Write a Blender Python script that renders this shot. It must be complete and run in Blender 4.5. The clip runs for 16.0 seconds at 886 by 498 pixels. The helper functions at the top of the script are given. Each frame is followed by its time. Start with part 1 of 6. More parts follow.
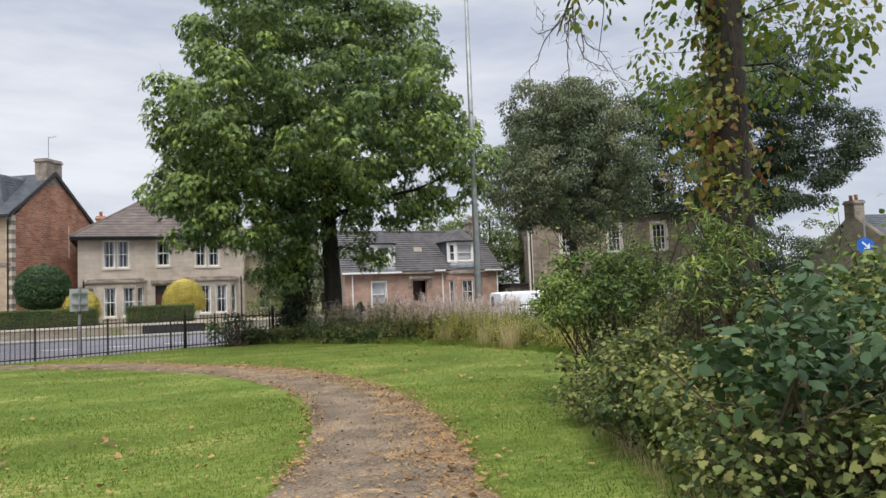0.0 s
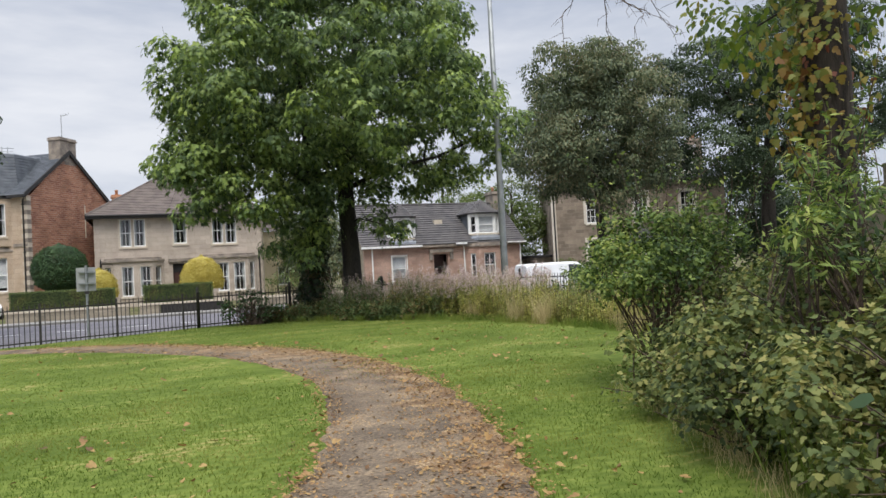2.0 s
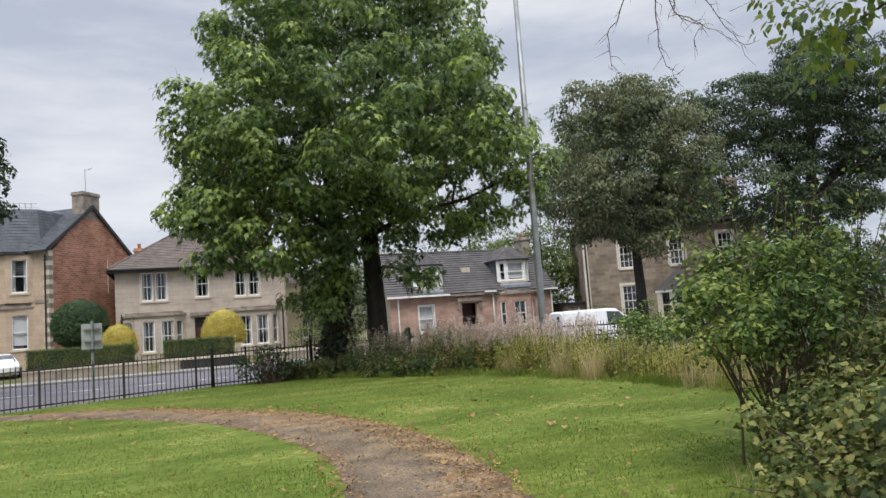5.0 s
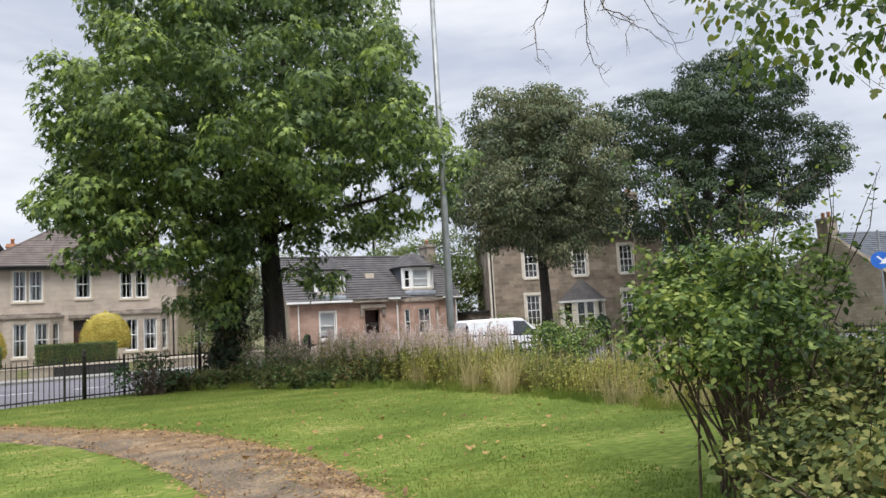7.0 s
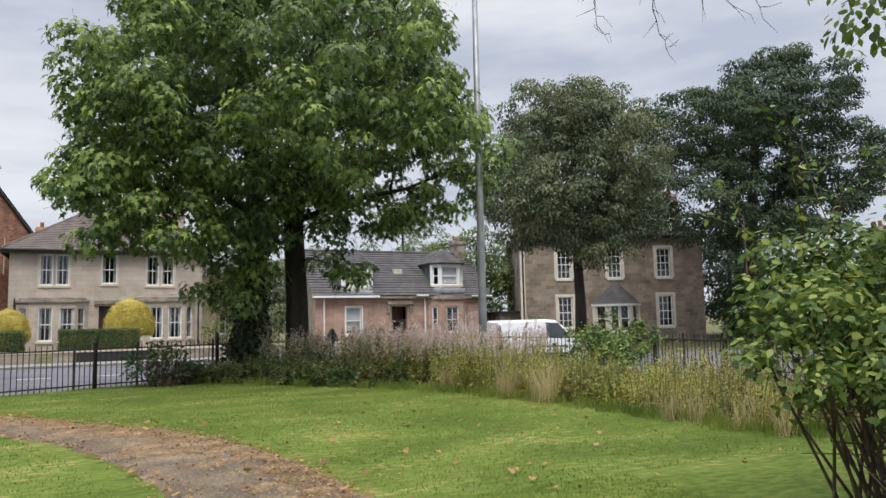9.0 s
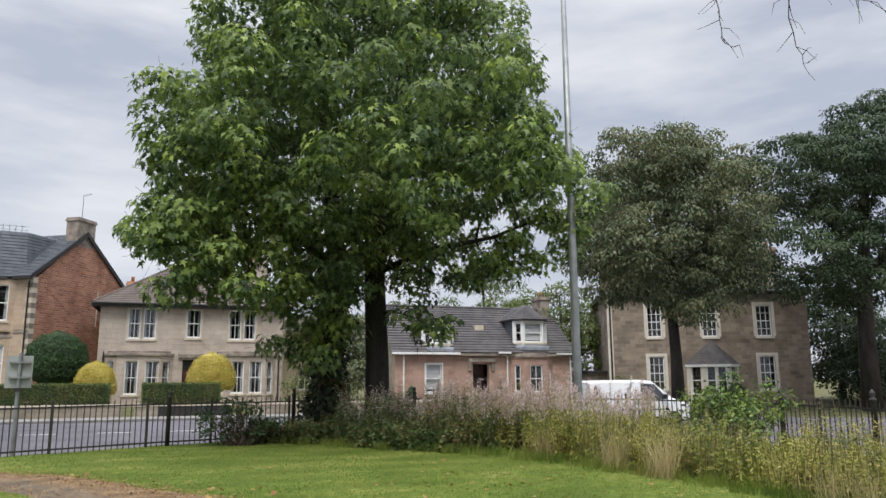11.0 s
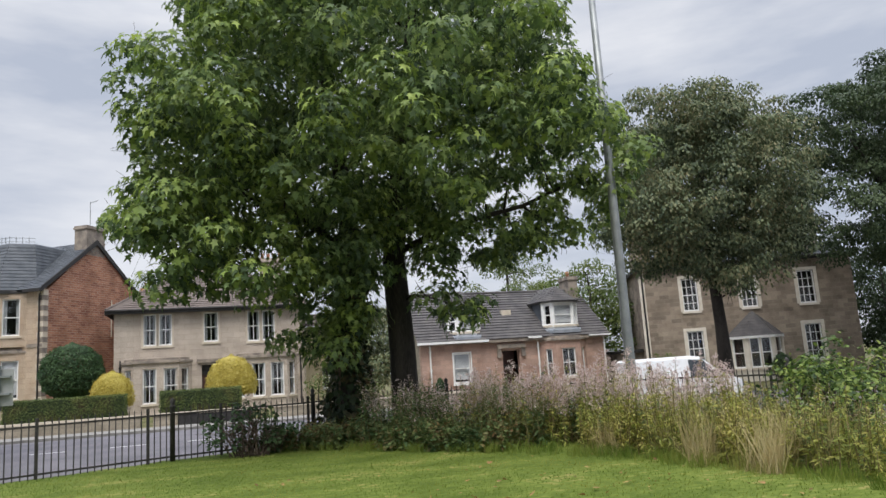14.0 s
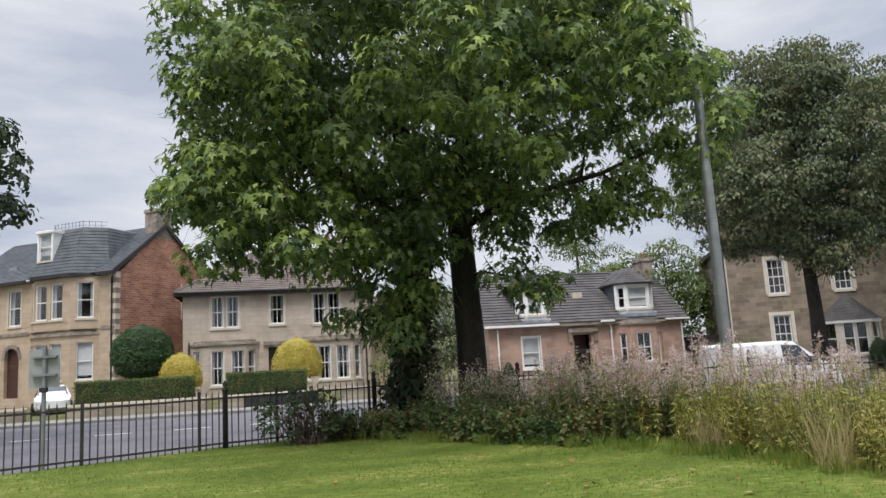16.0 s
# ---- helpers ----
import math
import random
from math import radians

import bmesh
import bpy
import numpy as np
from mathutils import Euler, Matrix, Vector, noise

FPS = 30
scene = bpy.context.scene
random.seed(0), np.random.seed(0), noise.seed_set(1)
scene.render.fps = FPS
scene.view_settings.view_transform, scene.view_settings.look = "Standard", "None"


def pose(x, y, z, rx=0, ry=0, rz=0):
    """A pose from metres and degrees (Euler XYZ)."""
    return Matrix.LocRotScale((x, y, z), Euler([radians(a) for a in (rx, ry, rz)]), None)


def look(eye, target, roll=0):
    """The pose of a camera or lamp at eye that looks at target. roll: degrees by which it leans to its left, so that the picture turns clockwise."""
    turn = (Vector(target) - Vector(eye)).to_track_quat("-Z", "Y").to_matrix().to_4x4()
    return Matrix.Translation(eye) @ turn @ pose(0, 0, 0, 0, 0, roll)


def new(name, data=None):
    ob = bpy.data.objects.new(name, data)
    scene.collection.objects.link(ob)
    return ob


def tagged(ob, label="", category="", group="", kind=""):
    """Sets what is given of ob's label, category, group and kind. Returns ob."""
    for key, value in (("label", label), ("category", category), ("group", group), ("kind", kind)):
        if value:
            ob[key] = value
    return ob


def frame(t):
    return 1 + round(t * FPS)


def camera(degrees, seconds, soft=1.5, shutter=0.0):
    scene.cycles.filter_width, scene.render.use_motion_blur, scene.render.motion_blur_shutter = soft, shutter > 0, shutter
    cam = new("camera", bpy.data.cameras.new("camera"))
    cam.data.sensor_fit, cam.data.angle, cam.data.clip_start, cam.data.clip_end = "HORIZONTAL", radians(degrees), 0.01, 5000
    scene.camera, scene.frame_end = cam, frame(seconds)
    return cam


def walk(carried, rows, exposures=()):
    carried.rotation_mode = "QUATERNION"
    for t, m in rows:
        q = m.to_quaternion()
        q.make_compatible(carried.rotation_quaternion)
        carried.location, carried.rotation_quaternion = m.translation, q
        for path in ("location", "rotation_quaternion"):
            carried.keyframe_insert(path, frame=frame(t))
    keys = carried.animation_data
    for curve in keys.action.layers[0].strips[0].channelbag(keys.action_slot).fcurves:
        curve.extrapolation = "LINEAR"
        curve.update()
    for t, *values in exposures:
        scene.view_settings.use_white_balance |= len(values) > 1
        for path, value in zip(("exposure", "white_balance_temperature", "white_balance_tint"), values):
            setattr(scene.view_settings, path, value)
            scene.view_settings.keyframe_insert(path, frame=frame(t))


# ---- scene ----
cam = camera(62.5, 16.0)
PATH = [
    (0, (0.022, 0.021, 1.462), (0.815, 1.853, 1.582), -2.2),
    (0.5, (0.135, 0.323, 1.44), (0.942, 2.15, 1.536), -3.0),
    (1, (0.29, 0.663, 1.471), (1.061, 2.507, 1.558), -4.0),
    (1.5, (0.346, 1.04, 1.429), (1.089, 2.894, 1.516), -2.7),
    (2, (0.417, 1.355, 1.421), (1.16, 3.212, 1.473), -3.2),
    (2.5, (0.553, 1.7, 1.454), (1.27, 3.566, 1.51), -4.7),
    (3, (0.618, 1.97, 1.418), (1.34, 3.834, 1.473), -2.2),
    (3.5, (0.625, 2.313, 1.439), (1.367, 4.169, 1.492), -0.8),
    (4, (0.712, 2.583, 1.437), (1.424, 4.45, 1.512), -2.6),
    (4.2, (0.749, 2.665, 1.422), (1.415, 4.548, 1.536), -3.4),
    (6.3, (1.117, 3.723, 1.506), (1.861, 5.567, 1.716), -4.7),
    (6.5, (1.159, 3.823, 1.499), (1.936, 5.654, 1.704), -4.1),
    (7, (1.206, 4.174, 1.483), (2.132, 5.936, 1.676), -3.3),
    (7.5, (1.334, 4.457, 1.471), (2.27, 6.215, 1.645), -3.3),
    (8, (1.52, 4.763, 1.499), (2.325, 6.584, 1.689), -2.9),
    (8.5, (1.591, 5.07, 1.462), (2.437, 6.873, 1.649), -1.4),
    (9, (1.681, 5.423, 1.458), (2.537, 7.22, 1.652), -1.2),
    (9.5, (1.838, 5.789, 1.484), (2.621, 7.59, 1.861), -1.0),
    (9.7, (1.871, 5.902, 1.475), (2.605, 7.722, 1.856), -0.4),
    (11.8, (2.112, 7.337, 1.452), (2.743, 9.204, 1.793), -0.8),
    (12, (2.168, 7.485, 1.46), (2.796, 9.354, 1.796), -1.3),
    (12.5, (2.283, 7.854, 1.445), (2.867, 9.739, 1.769), -2.0),
    (13, (2.364, 8.209, 1.444), (2.891, 10.111, 1.768), -2.0),
    (13.5, (2.355, 8.492, 1.478), (2.996, 10.36, 1.793), -2.0),
    (14, (2.488, 8.848, 1.433), (3.095, 10.725, 1.763), -3.8),
    (14.5, (2.596, 9.217, 1.442), (3.123, 11.116, 1.786), -4.0),
    (15, (2.59, 9.531, 1.446), (3.169, 11.418, 1.773), -3.0),
    (15.5, (2.71, 9.936, 1.417), (3.271, 11.834, 1.701), -3.5),
    (16, (2.829, 10.286, 1.415), (3.261, 12.216, 1.715), -3.3),
]
walk(cam, [(t, look(eye, target, roll)) for t, eye, target, roll in PATH], [(0, 0.37), (2, 0.33), (3, 0.16), (3.5, 0.22), (4.2, 0.28), (6.3, 0.3), (7, 0.5), (7.5, 0.6), (8, 0.3), (9, 0.32), (9.7, 0.24), (11.8, 0.28), (14, 0.28), (15.5, 0.22), (16, 0.28)])

# ---- world and sun ----
world = bpy.data.worlds.new("overcast_sky")
scene.world = world
world.use_nodes = True
wn, wl = world.node_tree.nodes, world.node_tree.links
wn.clear()
w_out, w_bg, w_sky = wn.new("ShaderNodeOutputWorld"), wn.new("ShaderNodeBackground"), wn.new("ShaderNodeTexSky")
w_sky.sky_type, w_sky.sun_disc = "NISHITA", False
w_sky.sun_elevation, w_sky.sun_rotation = radians(61), radians(202)
w_co, w_map, w_n1 = wn.new("ShaderNodeTexCoord"), wn.new("ShaderNodeMapping"), wn.new("ShaderNodeTexNoise")
w_map.inputs["Scale"].default_value = (1.3, 1.3, 5.5)
w_n1.inputs["Scale"].default_value, w_n1.inputs["Detail"].default_value, w_n1.inputs["Roughness"].default_value = 1.7, 6, 0.55
w_ramp, w_mix, w_gain = wn.new("ShaderNodeValToRGB"), wn.new("ShaderNodeMix"), wn.new("ShaderNodeVectorMath")
w_ramp.color_ramp.elements[0].position, w_ramp.color_ramp.elements[0].color = 0.38, (0.42, 0.46, 0.55, 1)
w_ramp.color_ramp.elements[1].position, w_ramp.color_ramp.elements[1].color = 0.62, (0.67, 0.685, 0.73, 1)
w_gain.operation = "MULTIPLY"
w_gain.inputs[1].default_value = (0.1, 0.1, 0.1)
w_mix.data_type = "RGBA"
w_mix.inputs["Factor"].default_value = 0.93
wl.new(w_co.outputs["Generated"], w_map.inputs["Vector"])
wl.new(w_map.outputs["Vector"], w_n1.inputs["Vector"])
wl.new(w_n1.outputs["Fac"], w_ramp.inputs["Fac"])
wl.new(w_sky.outputs["Color"], w_gain.inputs[0])
wl.new(w_gain.outputs["Vector"], w_mix.inputs["A"])
wl.new(w_ramp.outputs["Color"], w_mix.inputs["B"])
# overcast sky: about three times as bright overhead as near the horizon
w_sep, w_up, w_mul = wn.new("ShaderNodeSeparateXYZ"), wn.new("ShaderNodeMapRange"), wn.new("ShaderNodeVectorMath")
w_up.interpolation_type = "SMOOTHSTEP"
w_up.inputs["From Min"].default_value, w_up.inputs["From Max"].default_value = 0.42, 1.0
w_up.inputs["To Min"].default_value, w_up.inputs["To Max"].default_value = 1.0, 3.6
w_mul.operation = "MULTIPLY"
wl.new(w_co.outputs["Generated"], w_sep.inputs["Vector"])
wl.new(w_sep.outputs["Z"], w_up.inputs["Value"])
wl.new(w_mix.outputs["Result"], w_mul.inputs[0])
wl.new(w_up.outputs["Result"], w_mul.inputs[1])
wl.new(w_mul.outputs["Vector"], w_bg.inputs["Color"])
wl.new(w_bg.outputs["Background"], w_out.inputs["Surface"])
w_bg.inputs["Strength"].default_value = 1.0
sun = new("sun", bpy.data.lights.new("sun", "SUN"))
sun.data.energy, sun.data.angle, sun.data.color = 2.0, radians(25), (1.0, 0.95, 0.87)
sun.matrix_world = look((-9, -22, 44), (0, 0, 0))

# ---- materials ----


def mat(name, a, b, scale=4.0, rough=0.8, bump=0.0, bscale=60.0, metal=0.0, fine=0.25, trans=0.0, stretch=(1, 1, 1), c=None, spec=0.4):
    """Two base colours mixed by large and fine noise in object space, with fine relief."""
    m = bpy.data.materials.new(name)
    m.use_nodes = True
    n, l = m.node_tree.nodes, m.node_tree.links
    p = n["Principled BSDF"]
    p.inputs["Roughness"].default_value, p.inputs["Metallic"].default_value = rough, metal
    p.inputs["Specular IOR Level"].default_value = spec
    co, mp = n.new("ShaderNodeTexCoord"), n.new("ShaderNodeMapping")
    mp.inputs["Scale"].default_value = stretch
    l.new(co.outputs["Object"], mp.inputs["Vector"])
    big, small = n.new("ShaderNodeTexNoise"), n.new("ShaderNodeTexNoise")
    big.inputs["Scale"].default_value, big.inputs["Detail"].default_value = scale, 5
    small.inputs["Scale"].default_value, small.inputs["Detail"].default_value = bscale, 4
    l.new(mp.outputs["Vector"], big.inputs["Vector"])
    l.new(mp.outputs["Vector"], small.inputs["Vector"])
    ramp = n.new("ShaderNodeValToRGB")
    ramp.color_ramp.elements[0].position, ramp.color_ramp.elements[1].position = 0.36, 0.64
    ramp.color_ramp.elements[0].color, ramp.color_ramp.elements[1].color = (*a, 1), (*b, 1)
    if c:
        e = ramp.color_ramp.elements.new(0.74)
        e.color = (*c, 1)
    add = n.new("ShaderNodeMath")
    add.operation = "MULTIPLY_ADD"
    add.inputs[1].default_value = fine
    sub = n.new("ShaderNodeMath")
    sub.operation = "SUBTRACT"
    sub.inputs[1].default_value = fine * 0.5
    l.new(small.outputs["Fac"], add.inputs[0])
    l.new(big.outputs["Fac"], add.inputs[2])
    l.new(add.outputs["Value"], sub.inputs[0])
    l.new(sub.outputs["Value"], ramp.inputs["Fac"])
    l.new(ramp.outputs["Color"], p.inputs["Base Color"])
    if bump:
        bp = n.new("ShaderNodeBump")
        bp.inputs["Strength"].default_value, bp.inputs["Distance"].default_value = bump, 0.02
        l.new(small.outputs["Fac"], bp.inputs["Height"])
        l.new(bp.outputs["Normal"], p.inputs["Normal"])
    return m


def masonry(name, a, b, mortar, bw, bh, gap=0.012, stain=(0.5, 0.5, 0.5), stain_amount=0.35, rough=0.9):
    """Coursed stone or brick: blocks along the wall and up, each a little different, with stains."""
    m = bpy.data.materials.new(name)
    m.use_nodes = True
    n, l = m.node_tree.nodes, m.node_tree.links
    p = n["Principled BSDF"]
    p.inputs["Roughness"].default_value, p.inputs["Specular IOR Level"].default_value = rough, 0.25
    co, sep, com = n.new("ShaderNodeTexCoord"), n.new("ShaderNodeSeparateXYZ"), n.new("ShaderNodeCombineXYZ")
    add = n.new("ShaderNodeMath")
    l.new(co.outputs["Object"], sep.inputs["Vector"])
    l.new(sep.outputs["X"], add.inputs[0])
    l.new(sep.outputs["Y"], add.inputs[1])
    l.new(add.outputs["Value"], com.inputs["X"])
    l.new(sep.outputs["Z"], com.inputs["Y"])
    br = n.new("ShaderNodeTexBrick")
    br.inputs["Color1"].default_value, br.inputs["Color2"].default_value, br.inputs["Mortar"].default_value = (*a, 1), (*b, 1), (*mortar, 1)
    for key, value in (("Scale", 1.0), ("Brick Width", bw), ("Row Height", bh), ("Mortar Size", gap), ("Mortar Smooth", 0.3), ("Bias", 0.0)):
        br.inputs[key].default_value = value
    l.new(com.outputs["Vector"], br.inputs["Vector"])
    nz, fi = n.new("ShaderNodeTexNoise"), n.new("ShaderNodeTexNoise")
    nz.inputs["Scale"].default_value, nz.inputs["Detail"].default_value = 0.9, 7
    fi.inputs["Scale"].default_value, fi.inputs["Detail"].default_value = 22, 4
    l.new(co.outputs["Object"], nz.inputs["Vector"])
    l.new(co.outputs["Object"], fi.inputs["Vector"])
    ramp = n.new("ShaderNodeMapRange")
    ramp.inputs["From Min"].default_value, ramp.inputs["From Max"].default_value, ramp.inputs["To Max"].default_value = 0.42, 0.72, stain_amount
    l.new(nz.outputs["Fac"], ramp.inputs["Value"])
    mx = n.new("ShaderNodeMix")
    mx.data_type, mx.blend_type = "RGBA", "MULTIPLY"
    mx.inputs["B"].default_value = (*stain, 1)
    l.new(ramp.outputs["Result"], mx.inputs["Factor"])
    l.new(br.outputs["Color"], mx.inputs["A"])
    m2 = n.new("ShaderNodeMix")
    m2.data_type, m2.blend_type = "RGBA", "OVERLAY"
    m2.inputs["Factor"].default_value = 0.5
    l.new(mx.outputs["Result"], m2.inputs["A"])
    l.new(fi.outputs["Fac"], m2.inputs["B"])
    l.new(m2.outputs["Result"], p.inputs["Base Color"])
    bp = n.new("ShaderNodeBump")
    bp.inputs["Strength"].default_value, bp.inputs["Distance"].default_value = 0.6, 0.02
    inv = n.new("ShaderNodeMath")
    inv.operation = "SUBTRACT"
    l.new(fi.outputs["Fac"], inv.inputs[0])
    l.new(br.outputs["Fac"], inv.inputs[1])
    l.new(inv.outputs["Value"], bp.inputs["Height"])
    l.new(bp.outputs["Normal"], p.inputs["Normal"])
    return m


def leafy(name, colours, trans=0.35, rough=0.55, patch=0.5, single=0.55):
    """Leaves that differ one by one and in patches, and let some light through."""
    m = bpy.data.materials.new(name)
    m.use_nodes = True
    n, l = m.node_tree.nodes, m.node_tree.links
    p, out = n["Principled BSDF"], n["Material Output"]
    geo, co, nz = n.new("ShaderNodeNewGeometry"), n.new("ShaderNodeTexCoord"), n.new("ShaderNodeTexNoise")
    nz.inputs["Scale"].default_value, nz.inputs["Detail"].default_value = patch, 3
    l.new(co.outputs["Object"], nz.inputs["Vector"])
    mixv = n.new("ShaderNodeMath")
    mixv.operation = "MULTIPLY_ADD"
    mixv.inputs[1].default_value = single
    l.new(geo.outputs["Random Per Island"], mixv.inputs[0])
    sc = n.new("ShaderNodeMath")
    sc.operation = "MULTIPLY_ADD"
    sc.inputs[1].default_value, sc.inputs[2].default_value = 1.5, -0.255 - single / 2
    l.new(nz.outputs["Fac"], sc.inputs[0])
    l.new(sc.outputs["Value"], mixv.inputs[2])
    ramp = n.new("ShaderNodeValToRGB")
    el = ramp.color_ramp.elements
    while len(el) < len(colours):
        el.new(0.5)
    for i, col in enumerate(colours):
        el[i].position, el[i].color = i / (len(colours) - 1), (*col, 1)
    l.new(mixv.outputs["Value"], ramp.inputs["Fac"])
    l.new(ramp.outputs["Color"], p.inputs["Base Color"])
    p.inputs["Roughness"].default_value, p.inputs["Specular IOR Level"].default_value = rough, 0.25
    tr, ms = n.new("ShaderNodeBsdfTranslucent"), n.new("ShaderNodeMixShader")
    hs = n.new("ShaderNodeHueSaturation")
    hs.inputs["Value"].default_value, hs.inputs["Saturation"].default_value = 1.3, 1.1
    l.new(ramp.outputs["Color"], hs.inputs["Color"])
    l.new(hs.outputs["Color"], tr.inputs["Color"])
    ms.inputs["Fac"].default_value = trans
    l.new(p.outputs["BSDF"], ms.inputs[1])
    l.new(tr.outputs["BSDF"], ms.inputs[2])
    l.new(ms.outputs["Shader"], out.inputs["Surface"])
    return m


def glassy(name, tint=(0.9, 0.93, 0.95)):
    m = bpy.data.materials.new(name)
    m.use_nodes = True
    p = m.node_tree.nodes["Principled BSDF"]
    p.inputs["Base Color"].default_value = (*tint, 1)
    p.inputs["Roughness"].default_value, p.inputs["Transmission Weight"].default_value, p.inputs["IOR"].default_value = 0.02, 1.0, 1.5
    return m


M_LAWN = mat("lawn_turf", (0.072, 0.105, 0.018), (0.138, 0.176, 0.036), 0.75, 0.95, 0.8, 9, fine=0.85, stretch=(0.7, 1.3, 1), c=(0.25, 0.225, 0.08), spec=0.1)
M_SOIL = mat("garden_soil", (0.09, 0.1, 0.04), (0.16, 0.14, 0.08), 1.2, 0.95, 0.8, 30, spec=0.1)
M_PATH = mat("path_asphalt_with_leaf_mould", (0.105, 0.082, 0.06), (0.205, 0.158, 0.11), 1.6, 0.92, 1.0, 38, fine=0.9, c=(0.32, 0.23, 0.135), spec=0.15)
M_MOULD = mat("brown_leaf_mould", (0.14, 0.095, 0.06), (0.28, 0.195, 0.115), 3.0, 0.95, 1.0, 45, fine=0.9, c=(0.42, 0.32, 0.19), spec=0.1)
M_ROAD = mat("road_asphalt", (0.1, 0.095, 0.108), (0.145, 0.137, 0.152), 0.5, 0.85, 0.5, 60)
M_PAVE = mat("pavement_concrete", (0.19, 0.18, 0.17), (0.25, 0.24, 0.22), 1.5, 0.9, 0.4, 40)
M_KERB = mat("kerb_stone", (0.17, 0.165, 0.155), (0.24, 0.23, 0.215), 3, 0.9, 0.5, 40)
M_PAINT = mat("road_paint", (0.5, 0.5, 0.48), (0.75, 0.75, 0.72), 5, 0.7)
M_ASHLAR = masonry("buff_ashlar", (0.53, 0.455, 0.385), (0.45, 0.385, 0.325), (0.36, 0.305, 0.255), 0.75, 0.33, 0.008, (0.55, 0.52, 0.5), 0.5)
M_ASHLAR_A = masonry("honey_ashlar", (0.53, 0.42, 0.315), (0.45, 0.355, 0.27), (0.34, 0.27, 0.205), 0.8, 0.34, 0.008, (0.6, 0.5, 0.4), 0.45)
M_RED = masonry("pink_sandstone", (0.5, 0.335, 0.265), (0.39, 0.265, 0.215), (0.36, 0.27, 0.22), 0.6, 0.28, 0.012, (0.5, 0.42, 0.4), 0.6)
M_RUBBLE = masonry("grey_brown_coursed_rubble", (0.36, 0.295, 0.23), (0.215, 0.175, 0.14), (0.31, 0.26, 0.2), 0.6, 0.26, 0.015, (0.45, 0.42, 0.42), 0.7)
M_BRICK = masonry("red_brick", (0.46, 0.225, 0.14), (0.27, 0.115, 0.078), (0.44, 0.32, 0.24), 0.46, 0.155, 0.016, (0.5, 0.45, 0.42), 0.75)
M_GARDENWALL = masonry("garden_wall_stone", (0.38, 0.33, 0.26), (0.30, 0.26, 0.2), (0.25, 0.22, 0.18), 0.6, 0.22, 0.012, (0.5, 0.5, 0.48), 0.7)
M_RENDER = mat("cream_render", (0.52, 0.44, 0.28), (0.6, 0.52, 0.36), 1.2, 0.9, 0.3, 50)
M_MARGIN = mat("dressed_stone_margin", (0.50, 0.43, 0.34), (0.6, 0.53, 0.43), 2.5, 0.85, 0.3, 40)
M_MARGIN_D = mat("painted_stone_margin", (0.60, 0.54, 0.46), (0.68, 0.63, 0.55), 2.5, 0.8, 0.3, 40)
M_STAIN = mat("weathered_stone_cornice", (0.17, 0.145, 0.125), (0.33, 0.28, 0.23), 2.0, 0.9, 0.4, 30)
M_TILE = mat("brown_concrete_tile", (0.115, 0.092, 0.082), (0.165, 0.135, 0.118), 1.4, 0.85, 0.5, 25)
M_TILE_C = mat("grey_brown_tile", (0.07, 0.066, 0.068), (0.11, 0.102, 0.1), 1.4, 0.85, 0.5, 25)
M_SLATE = mat("blue_slate", (0.068, 0.077, 0.09), (0.105, 0.115, 0.13), 1.8, 0.7, 0.4, 25)
M_LEAD = mat("lead_sheet", (0.2, 0.22, 0.25), (0.28, 0.3, 0.33), 2, 0.6, 0.2, 20)
M_DARK = mat("dark_painted_timber", (0.018, 0.017, 0.018), (0.035, 0.032, 0.03), 4, 0.6)
M_WHITE = mat("white_window_paint", (0.74, 0.74, 0.73), (0.82, 0.82, 0.8), 6, 0.45)
M_CURTAIN = mat("pale_curtain", (0.4, 0.41, 0.42), (0.55, 0.56, 0.56), 3, 0.9, stretch=(9, 1, 0.4))
M_BLIND = mat("drawn_blind", (0.42, 0.42, 0.43), (0.5, 0.5, 0.5), 3, 0.9, stretch=(0.3, 1, 22))
# Near black: the darkness of unlit rooms is put into this colour.
M_ROOM = mat("painted_room_dark", (0.03, 0.028, 0.026), (0.05, 0.046, 0.042), 2, 0.95)
M_GLASS = glassy("window_glass")
M_DOOR = mat("dark_red_brown_door", (0.05, 0.022, 0.018), (0.08, 0.035, 0.026), 4, 0.5)
M_POT = mat("terracotta_pot", (0.42, 0.2, 0.11), (0.5, 0.27, 0.16), 5, 0.85)
M_IRON = mat("dark_painted_iron", (0.022, 0.021, 0.02), (0.05, 0.045, 0.04), 12, 0.6, 0.3, 80, metal=0.0)
M_STEEL = mat("galvanised_steel", (0.22, 0.235, 0.24), (0.31, 0.325, 0.33), 3, 0.5, 0.1, 40, metal=0.5)
M_SIGN = mat("aluminium_sign_back", (0.3, 0.31, 0.3), (0.37, 0.38, 0.37), 3, 0.5, metal=0.3)
M_BARK = mat("dark_fissured_bark", (0.02, 0.017, 0.014), (0.05, 0.042, 0.034), 3, 0.95, 1.0, 30, stretch=(1, 1, 0.25), fine=0.6)
M_BARK_IVY = mat("ridged_brown_bark", (0.014, 0.011, 0.009), (0.042, 0.032, 0.025), 4, 0.95, 1.0, 26, stretch=(1, 1, 0.3), fine=0.6)
M_STEM = mat("brown_shrub_stem", (0.05, 0.035, 0.025), (0.11, 0.08, 0.055), 8, 0.9, 0.4, 60)
M_WEEDSTEM = mat("weed_stem", (0.12, 0.12, 0.04), (0.2, 0.15, 0.07), 5, 0.9)
M_SYC = leafy("sycamore_leaf", [(0.04, 0.066, 0.032), (0.09, 0.138, 0.056), (0.16, 0.225, 0.08), (0.27, 0.34, 0.11)], 0.33, patch=0.7, single=0.8)
